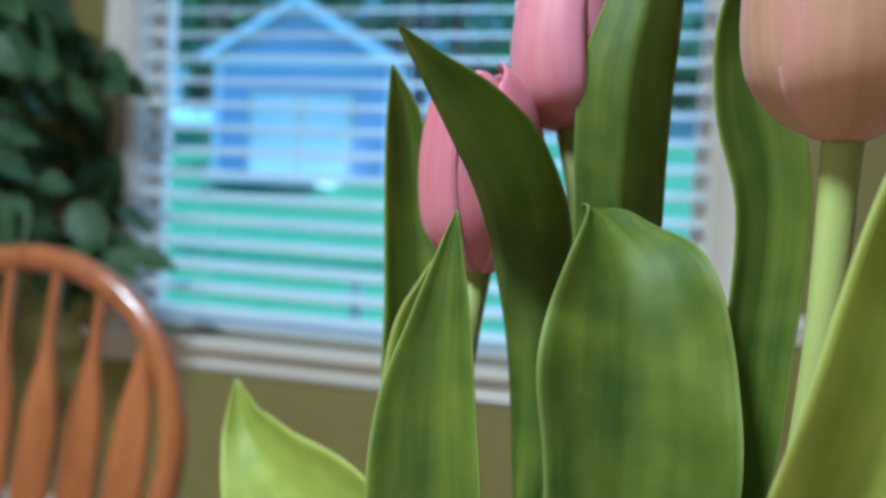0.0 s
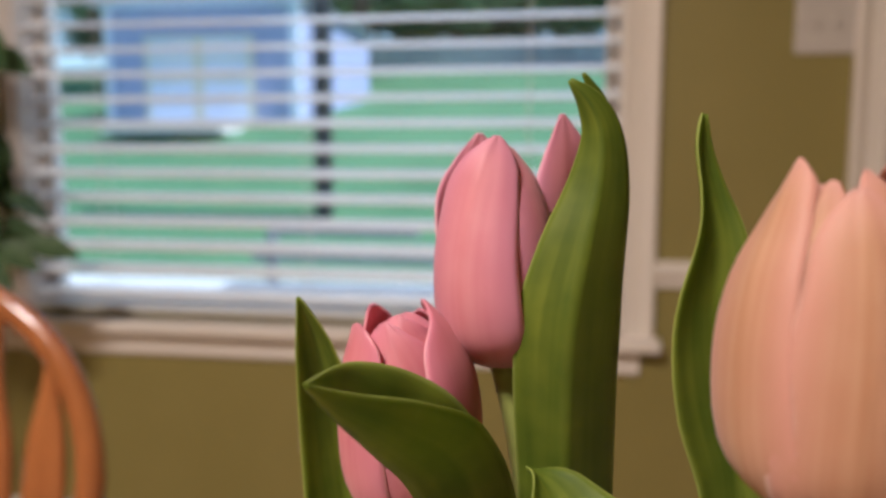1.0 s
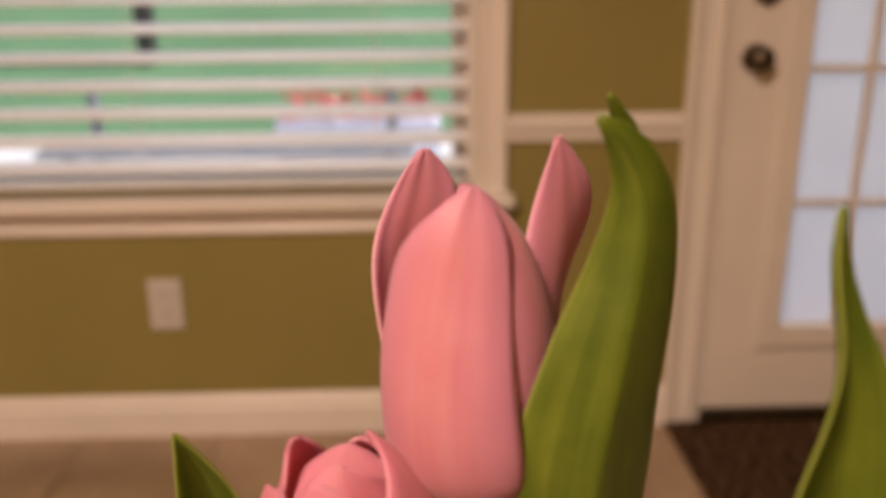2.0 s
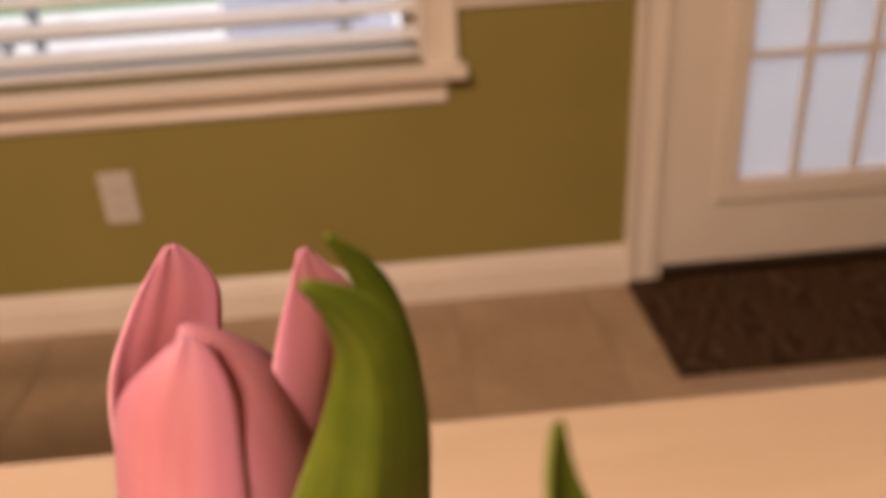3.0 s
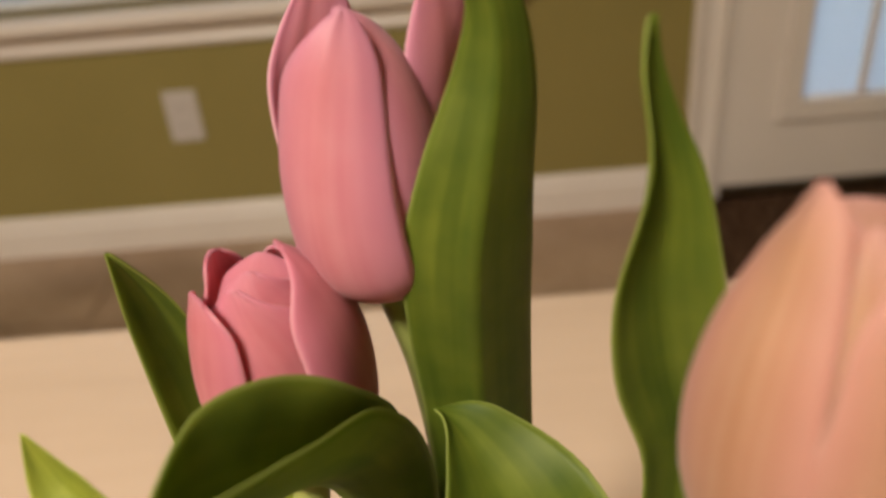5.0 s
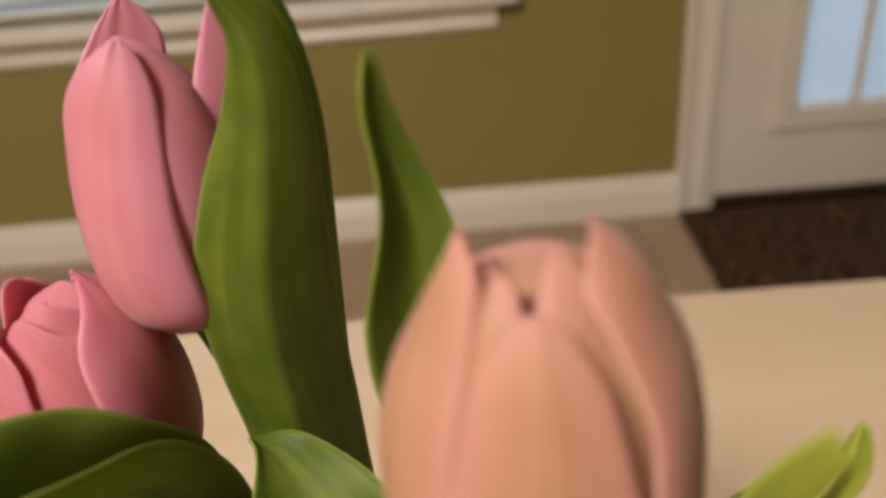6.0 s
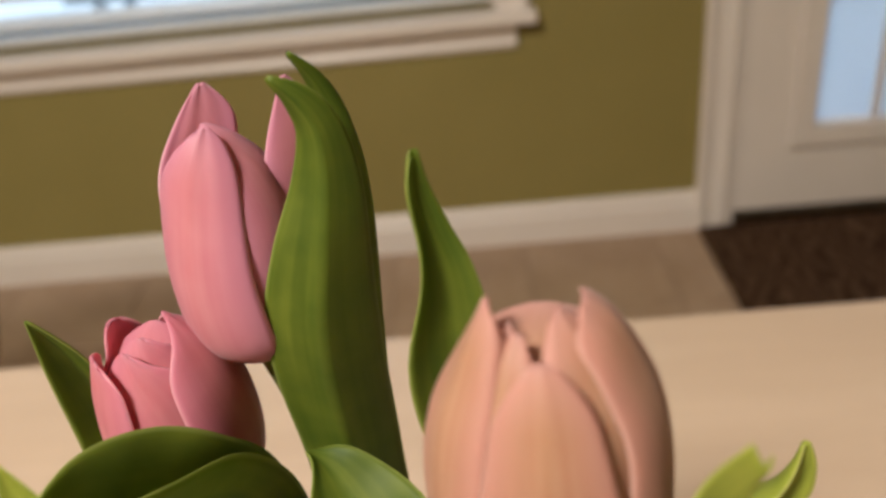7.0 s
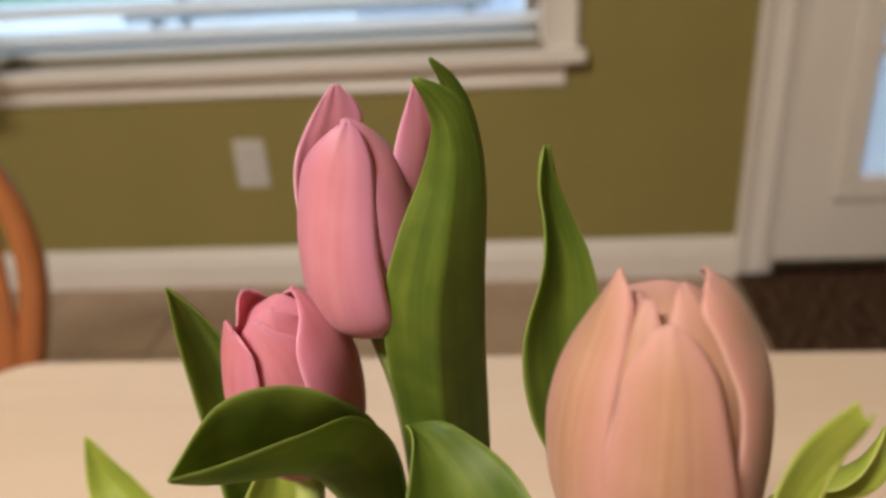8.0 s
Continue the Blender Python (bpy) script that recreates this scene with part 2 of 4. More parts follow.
def thing(name, place=(0, 0, 0), label="", category="", group="", kind=""):
    ob = new(name)
    ob.empty_display_size = 0.05
    ob.location = place
    return tagged(ob, label, category, group, kind)


def box(bm, x0, x1, y0, y1, z0, z1, bevel=0.0):
    b = bmesh.new()
    bmesh.ops.create_cube(b, size=1)
    for v in b.verts:
        v.co = ((x0 + x1) / 2 + v.co.x * (x1 - x0), (y0 + y1) / 2 + v.co.y * (y1 - y0), (z0 + z1) / 2 + v.co.z * (z1 - z0))
    if bevel:
        bmesh.ops.bevel(b, geom=b.edges, offset=bevel, segments=2, affect="EDGES", profile=0.6)
    me = bpy.data.meshes.new("t")
    b.to_mesh(me)
    b.free()
    bm.from_mesh(me)
    bpy.data.meshes.remove(me)
    return bm


def boxes(*rows, bevel=0.0):
    bm = bmesh.new()
    for r in rows:
        box(bm, *r, bevel=bevel)
    return bm


def tube(points, radii, sides=12, squash=1.0, cap=True):
    """A round bar along points, with a radius at each."""
    bm = bmesh.new()
    pts = [Vector(p) for p in points]
    rings = []
    up = Vector((0.13, 0.97, 0.21))
    for i, p in enumerate(pts):
        d = (pts[min(i + 1, len(pts) - 1)] - pts[max(i - 1, 0)]).normalized()
        a = d.cross(up).normalized()
        b = d.cross(a)
        rings.append([bm.verts.new(p + float(radii[i]) * (math.cos(k * math.tau / sides) * a + squash * math.sin(k * math.tau / sides) * b)) for k in range(sides)])
    for r0, r1 in zip(rings, rings[1:]):
        for k in range(sides):
            bm.faces.new((r0[k], r0[(k + 1) % sides], r1[(k + 1) % sides], r1[k]))
    if cap:
        bm.faces.new(rings[0][::-1])
        bm.faces.new(rings[-1])
    bmesh.ops.recalc_face_normals(bm, faces=bm.faces)
    return bm


def lathe(profile, sides=32, centre=(0, 0, 0)):
    bm = bmesh.new()
    rings = [[bm.verts.new((centre[0] + r * math.cos(k * math.tau / sides), centre[1] + r * math.sin(k * math.tau / sides), centre[2] + z)) for k in range(sides)] for r, z in profile]
    for r0, r1 in zip(rings, rings[1:]):
        for k in range(sides):
            bm.faces.new((r0[k], r0[(k + 1) % sides], r1[(k + 1) % sides], r1[k]))
    bmesh.ops.recalc_face_normals(bm, faces=bm.faces)
    return bm


def smooth_path(points, n):
    """n points of a smooth curve through the given rows of numbers."""
    p = np.array(points, float)
    out = []
    for s in np.linspace(0, len(p) - 1, n):
        i = min(int(s), len(p) - 2)
        f = s - i
        a, b, c, d = p[max(i - 1, 0)], p[i], p[i + 1], p[min(i + 2, len(p) - 1)]
        out.append(0.5 * (2 * b + (c - a) * f + (2 * a - 5 * b + 4 * c - d) * f * f + (3 * b - a - 3 * c + d) * f**3))
    return np.array(out)


def sheet(grid, thick):
    """A closed sheet of the given thickness round a grid of points (rows along, columns across), with u across and v along."""
    g = np.array(grid)
    nv, nu, _ = g.shape
    du, dv = np.gradient(g, axis=1), np.gradient(g, axis=0)
    nrm = np.cross(du, dv)
    nrm /= np.linalg.norm(nrm, axis=2, keepdims=True) + 1e-12
    rim = np.ones((nv, nu, 1))
    rim[:, 0] = rim[:, -1] = 0.35
    rim[-1] = 0.3
    front, back = g + nrm * thick / 2 * rim, g - nrm * thick / 2 * rim
    bm = bmesh.new()
    uvl = bm.loops.layers.uv.new("UVMap")
    fv = [[bm.verts.new(front[i, j]) for j in range(nu)] for i in range(nv)]
    bv = [[bm.verts.new(back[i, j]) for j in range(nu)] for i in range(nv)]
    uvs = {}
    for i in range(nv):
        for j in range(nu):
            uvs[fv[i][j]] = uvs[bv[i][j]] = (j / (nu - 1), i / (nv - 1))
    faces = []
    for i in range(nv - 1):
        for j in range(nu - 1):
            faces.append((fv[i][j], fv[i][j + 1], fv[i + 1][j + 1], fv[i + 1][j]))
            faces.append((bv[i][j], bv[i + 1][j], bv[i + 1][j + 1], bv[i][j + 1]))
        for j in (0, nu - 1):
            faces.append((fv[i][j], fv[i + 1][j], bv[i + 1][j], bv[i][j]) if j == 0 else (fv[i][j], bv[i][j], bv[i + 1][j], fv[i + 1][j]))
    for j in range(nu - 1):
        faces.append((fv[0][j], bv[0][j], bv[0][j + 1], fv[0][j + 1]))
        faces.append((fv[-1][j], fv[-1][j + 1], bv[-1][j + 1], bv[-1][j]))
    for f in faces:
        face = bm.faces.new(f)
        for lp in face.loops:
            lp[uvl].uv = uvs[lp.vert]
    return bm


# ---- the room ----
X0, X1, Y0, Y1, H = -2.7, 2.3, -4.6, 0.0, 2.74
WX0, WX1, WZ0, WZ1 = -1.60, -0.072, 0.615, 2.06
DX0, DX1, DZ1 = 0.487, 1.345, 2.06
TH = 0.14

wall_n = part("wall_north", boxes((X0, WX0, 0, TH, 0, H), (WX0, WX1, 0, TH, 0, WZ0), (WX0, WX1, 0, TH, WZ1, H), (WX1, DX0, 0, TH, 0, H), (DX0, DX1, 0, TH, DZ1, H), (DX1, X1, 0, TH, 0, H)), M_OLIVE)
tagged(wall_n, "olive green painted wall with window and door", "wall", kind="structure")
for nm, r in (("wall_west", (X0 - TH, X0, Y0, TH, 0, H)), ("wall_east", (X1, X1 + TH, Y0, TH, 0, H)), ("wall_south", (X0 - TH, X1 + TH, Y0 - TH, Y0, 0, H))):
    tagged(part(nm, boxes(r), M_OLIVE), "plain olive green painted wall", "wall", kind="structure")
tagged(part("ceiling", boxes((X0 - TH, X1 + TH, Y0 - TH, TH, H, H + 0.12)), M_CEIL), "white painted ceiling", "ceiling", kind="structure")
floor = tagged(part("floor", boxes((X0 - TH, X1 + TH, Y0 - TH, TH, -0.12, -0.004)), M_GROUT), "tan ceramic tile floor with grout joints", "floor", kind="structure")


def moulding(name, length_axis, a, b, profile, material, parent=None, label="", at=(0, 0, 0)):
    """A strip with the profile (out from the wall, height), from a to b along x or z."""
    bm = bmesh.new()
    ends = []
    for s in (a, b):
        ring = []
        for out, h in profile:
            ring.append(bm.verts.new((s, at[1] - out, at[2] + h) if length_axis == "x" else (at[0] + h, at[1] - out, s)))
        ends.append(ring)
    n = len(profile)
    for k in range(n):
        bm.faces.new((ends[0][k], ends[0][(k + 1) % n], ends[1][(k + 1) % n], ends[1][k]))
    bm.faces.new(ends[0][::-1])
    bm.faces.new(ends[1])
    bmesh.ops.recalc_face_normals(bm, faces=bm.faces)
    return part(name, bm, material, parent, label)


BASE = [(0, 0), (0.018, 0), (0.018, 0.07), (0.013, 0.08), (0.013, 0.092), (0.006, 0.105), (0, 0.108)]
RAIL = [(0, 0), (0.012, 0.004), (0.012, 0.02), (0.022, 0.032), (0.022, 0.05), (0.01, 0.058), (0, 0.064)]
for a, b in ((X0, 0.407), (1.426, X1)):
    tagged(moulding("baseboard", "x", a, b, BASE, M_TRIM), "white painted baseboard with moulded top", "baseboard", kind="structure")
for a, b in ((X0, WX0 - 0.08), (0.002, 0.405), (1.428, X1)):
    tagged(moulding("trim", "x", a, b, RAIL, M_TRIM, at=(0, 0, 0.727)), "white painted chair rail", "trim", kind="structure")

CASE = [(0, 0), (0.016, 0), (0.019, 0.006), (0.015, 0.014), (0.013, 0.045), (0.02, 0.055), (0.024, 0.068), (0.02, 0.075), (0, 0.075)]
CASE_R = [(o, 0.075 - h) for o, h in CASE]

# window in the north wall
win = thing("window_1", (0, 0, 0), "white framed window with wide sill and moulded casing", "window", kind="structure")
moulding("casing", "z", 0.612, WZ1 + 0.075, CASE, M_TRIM, win, at=(WX1, 0, 0))
moulding("casing", "z", 0.612, WZ1 + 0.075, CASE_R, M_TRIM, win, at=(WX0 - 0.075, 0, 0))
moulding("casing", "x", WX0, WX1, CASE, M_TRIM, win, at=(0, 0, WZ1))
part("window_sill", boxes((WX0 - 0.095, WX1 + 0.09, -0.055, 0.0, 0.584, 0.612), (WX0 + 0.002, WX1 - 0.002, -0.002, 0.1, 0.586, 0.611), bevel=0.004), M_TRIM, win, "white painted window stool")
moulding("apron", "x", WX0 - 0.06, WX1 + 0.045, [(0, 0), (0.010, 0.002), (0.016, 0.012), (0.012, 0.022), (0.018, 0.045), (0.022, 0.064), (0, 0.064)], M_TRIM, win, at=(0, 0, 0.519))
GX0, GX1, GZ0, GZ1 = WX0 + 0.045, WX1 - 0.045, WZ0 + 0.03, WZ1 - 0.05
part("window_frame", boxes((WX0, GX0, 0.085, 0.135, WZ0, WZ1), (GX1, WX1, 0.085, 0.135, WZ0, WZ1), (GX0, GX1, 0.085, 0.135, WZ0, GZ0), (GX0, GX1, 0.085, 0.135, GZ1, WZ1), bevel=0.003), M_TRIM, win)
part("jamb", boxes((WX0 + 0.001, WX0 + 0.012, 0.0, 0.085, WZ0 + 0.006, WZ1), (WX1 - 0.012, WX1 - 0.001, 0.0, 0.085, WZ0 + 0.006, WZ1), (WX0 + 0.012, WX1 - 0.012, 0.0, 0.085, WZ1 - 0.012, WZ1 - 0.001)), M_TRIM, win)
pane = part("pane", boxes((GX0 - 0.005, GX1 + 0.005, 0.108, 0.112, GZ0 - 0.005, GZ1 + 0.005)), M_GLASS, win)
pane.visible_shadow = False

# wooden-style blind in the window
blind = thing("window_blind", (0, 0.045, WZ1), "white slatted blind hanging open in window", "blind")
bs = bmesh.new()
NS = 9
prof = [(-0.026 + 0.052 * k / (NS - 1), 0.0022 * (1 - ((k - (NS - 1) / 2) / ((NS - 1) / 2)) ** 2)) for k in range(NS)]
loop = [(y, z + 0.0014) for y, z in prof] + [(y, z - 0.0014) for y, z in reversed(prof)]
ends = [[bs.verts.new((x, y, z)) for y, z in loop] for x in (-0.752, 0.752)]
for k in range(len(loop)):
    bs.faces.new((ends[0][k], ends[0][(k + 1) % len(loop)], ends[1][(k + 1) % len(loop)], ends[1][k]))
bs.faces.new(ends[0][::-1])
bs.faces.new(ends[1])
bmesh.ops.recalc_face_normals(bs, faces=bs.faces)
CXW = (WX0 + WX1) / 2
slat = part("slat", bs, M_SLAT, blind)
SLATS = [0.672 + 0.0622 * k for k in range(22)]
TILT = 21
slat.matrix_local = pose(CXW, 0, SLATS[0] - WZ1, TILT)
for z in SLATS[1:]:
    o = slat.copy()
    scene.collection.objects.link(o)
    o.matrix_local = pose(CXW, 0, z - WZ1, TILT + random.uniform(-1.2, 1.2))
part("head_rail", boxes((WX0 + 0.014, WX1 - 0.014, -0.03, 0.03, -0.06, -0.013), bevel=0.003), M_SLAT, blind)
part("bottom_rail", boxes((WX0 + 0.016, WX1 - 0.016, -0.026, 0.026, 0.624 - WZ1, 0.640 - WZ1), bevel=0.004), M_SLAT, blind)
for x in (WX0 + 0.22, CXW, WX1 - 0.22):
    for dy in (-0.027, 0.027):
        part("cord", boxes((x - 0.0008, x + 0.0008, dy - 0.0008, dy + 0.0008, 0.63 - WZ1, -0.05)), M_SLAT, blind)

# glazed door in the north wall
door = thing("door_1", (0, 0, 0), "white glazed door with bronze knob and muntins", "door", kind="structure")
moulding("casing", "z", 0, DZ1 + 0.075, CASE_R, M_TRIM, door, at=(DX0 - 0.08, 0, 0))
moulding("casing", "z", 0, DZ1 + 0.075, CASE, M_TRIM, door, at=(DX1 + 0.005, 0, 0))
moulding("casing", "x", DX0 - 0.005, DX1 + 0.005, CASE, M_TRIM, door, at=(0, 0, DZ1))
part("jamb", boxes((DX0, DX0 + 0.018, 0.0, TH, 0, DZ1), (DX1 - 0.018, DX1, 0.0, TH, 0, DZ1), (DX0 + 0.018, DX1 - 0.018, 0, TH, DZ1 - 0.018, DZ1)), M_TRIM, door)
part("threshold", boxes((DX0 + 0.018, DX1 - 0.018, -0.01, TH, -0.002, 0.026), bevel=0.004), M_BRASS, door, "bronze door threshold")
LX0, LX1, LZ0, LZ1 = DX0 + 0.021, DX1 - 0.021, 0.03, DZ1 - 0.022
HX0, HX1, HZ0, HZ1 = 0.684, 1.152, 0.25, 1.83
leaf = part("door_leaf", boxes((LX0, HX0, 0.012, 0.054, LZ0, LZ1), (HX1, LX1, 0.012, 0.054, LZ0, LZ1), (HX0, HX1, 0.012, 0.054, LZ0, HZ0), (HX0, HX1, 0.012, 0.054, HZ1, LZ1)), M_TRIM, door)
for r in ((HX0 - 0.05, HX0 + 0.004, 0, 0, HZ0 - 0.05, HZ1 + 0.05), (HX1 - 0.004, HX1 + 0.05, 0, 0, HZ0 - 0.05, HZ1 + 0.05), (HX0 + 0.004, HX1 - 0.004, 0, 0, HZ0 - 0.05, HZ0 + 0.004), (HX0 + 0.004, HX1 - 0.004, 0, 0, HZ1 - 0.004, HZ1 + 0.05)):
    part("glass_stop", boxes((r[0], r[1], -0.004, 0.0118, r[4], r[5]), bevel=0.005), M_TRIM, door)
dp = part("pane", boxes((HX0 - 0.003, HX1 + 0.003, 0.030, 0.034, HZ0 - 0.003, HZ1 + 0.003)), M_GLASS, door)
dp.visible_shadow = False
part("sheer", boxes((HX0, HX1, 0.041, 0.043, HZ0, HZ1)), M_SHEER, door, "white sheer panel behind glass")
NXM, NZM = 3, 5
for k in range(1, NXM):
    x = HX0 + (HX1 - HX0) * k / NXM
    part("muntin", boxes((x - 0.009, x + 0.009, 0.016, 0.0295, HZ0 + 0.004, HZ1 - 0.004), bevel=0.003), M_TRIM, door)
for k in range(1, NZM):
    z = HZ0 + (HZ1 - HZ0) * k / NZM
    part("muntin", boxes((HX0 + 0.004, HX1 - 0.004, 0.0165, 0.0292, z - 0.009, z + 0.009), bevel=0.003), M_TRIM, door)
knob_profile = [(0.0, 0.062), (0.014, 0.062), (0.024, 0.055), (0.028, 0.045), (0.025, 0.034), (0.014, 0.026), (0.011, 0.012), (0.030, 0.009), (0.032, 0.004), (0.032, 0.0)]
k1 = part("knob", lathe(knob_profile, 28), M_BRASS, door, "aged bronze door knob", True)
k1.matrix_local = pose(0.564, 0.0122, 0.908, 90)
k2 = part("deadbolt", lathe([(0.0, 0.022), (0.022, 0.021), (0.027, 0.015), (0.030, 0.004), (0.031, 0.0)], 28), M_BRASS, door, "aged bronze deadbolt", True)
k2.matrix_local = pose(0.577, 0.0122, 1.052, 90)
part("thumb_turn", boxes((0.574, 0.580, -0.022, -0.0085, 1.039, 1.065), bevel=0.002), M_BRASS, door)


def plate(name, x0, x1, z0, z1, label, category):
    ob = thing(name, ((x0 + x1) / 2, 0, (z0 + z1) / 2), label, category)
    hx, hz = (x1 - x0) / 2, (z1 - z0) / 2
    part("cover_plate", boxes((-hx, hx, -0.006, 0.0, -hz, hz), bevel=0.003), M_PLATE, ob)
    return ob, hx, hz


outlet, hx, hz = plate("wall_outlet", -0.848, -0.769, 0.284, 0.412, "white duplex outlet plate on olive wall", "outlet")
for dz in (-0.024, 0.024):
    rc = part("receptacle", boxes((-0.017, 0.017, -0.0085, -0.0055, dz - 0.014, dz + 0.014), bevel=0.0014), M_PLATE, outlet)
    for dx in (-0.006, 0.006):
        part("slot", boxes((dx - 0.0011, dx + 0.0011, -0.0088, -0.0084, dz - 0.004, dz + 0.005)), M_DARK, rc)
switch, hx, hz = plate("light_switch", 0.283, 0.411, 1.251, 1.378, "white double switch plate on olive wall", "switch")
for dx in (-0.023, 0.023):
    tg = part("toggle", boxes((dx - 0.005, dx + 0.005, -0.016, -0.005, -0.004, 0.012), bevel=0.0015), M_PLATE, switch)
    for dz in (-0.03, 0.03):
        part("screw", lathe([(0, 0.0022), (0.0025, 0.002), (0.003, 0)], 10), M_PLATE, switch).matrix_local = pose(dx, -0.0055, dz, 90)

# rug by the door
rug_bm = boxes((0.412, 1.42, -0.435, -0.022, 0.0, 0.012), bevel=0.005)
tagged(part("door_mat", rug_bm, M_RUG), "dark brown patterned mat in front of door", "mat")

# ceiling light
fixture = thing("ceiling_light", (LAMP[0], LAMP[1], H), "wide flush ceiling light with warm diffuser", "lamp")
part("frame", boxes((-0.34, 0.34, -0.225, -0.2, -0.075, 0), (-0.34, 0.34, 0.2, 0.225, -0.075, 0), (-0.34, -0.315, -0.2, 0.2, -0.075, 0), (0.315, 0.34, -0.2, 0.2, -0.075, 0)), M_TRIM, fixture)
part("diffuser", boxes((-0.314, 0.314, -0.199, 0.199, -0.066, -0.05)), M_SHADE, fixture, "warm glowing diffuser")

# ---- table ----
def rounded_slab(x0, x1, y0, y1, z0, z1, r, ease=0.005):
    """A board with rounded corners and eased edges."""
    bm = bmesh.new()
    rings = []
    for z, inset in ((z0, ease), (z0 + ease, 0), (z1 - ease, 0), (z1 - ease * 0.3, ease * 0.3), (z1, ease)):
        ring = []
        for cx, cy, a0 in ((x1 - r, y1 - r, 0), (x0 + r, y1 - r, 90), (x0 + r, y0 + r, 180), (x1 - r, y0 + r, 270)):
            for k in range(9):
                a = radians(a0 + 90 * k / 8)
                ring.append(bm.verts.new((cx + (r - inset) * math.cos(a), cy + (r - inset) * math.sin(a), z)))
        rings.append(ring)
    for r0, r1 in zip(rings, rings[1:]):
        for k in range(len(r0)):
            bm.faces.new((r0[k], r0[(k + 1) % len(r0)], r1[(k + 1) % len(r0)], r1[k]))
    bm.faces.new(rings[0][::-1])
    bm.faces.new(rings[-1])
    return bm


TX0, TX1, TY0, TY1, TZ = -0.60, 0.95, -2.40, -1.39, 0.72
table = thing("dining_table", ((TX0 + TX1) / 2, (TY0 + TY1) / 2, 0), "pale maple dining table with plain edge", "table")
cx, cy = table.location.x, table.location.y
part("tabletop", rounded_slab(TX0 - cx, TX1 - cx, TY0 - cy, TY1 - cy, TZ - 0.03, TZ, 0.055), M_TABLE, table)
for ya in (TY0 - cy + 0.09, TY1 - cy - 0.11):
    part("apron", boxes((TX0 - cx + 0.09, TX1 - cx - 0.09, ya, ya + 0.02, TZ - 0.11, TZ - 0.031)), M_TABLE, table)
for sx in (-1, 1):
    for sy in (-1, 1):
        part("leg", lathe([(0.022, 0), (0.03, 0.05), (0.024, 0.12), (0.036, 0.4), (0.04, 0.55), (0.035, 0.6), (0.045, 0.62), (0.045, 0.689)], 16, (sx * (TX1 - TX0 - 0.2) / 2, sy * (TY1 - TY0 - 0.2) / 2, 0)), M_TABLE, table, smooth=True)


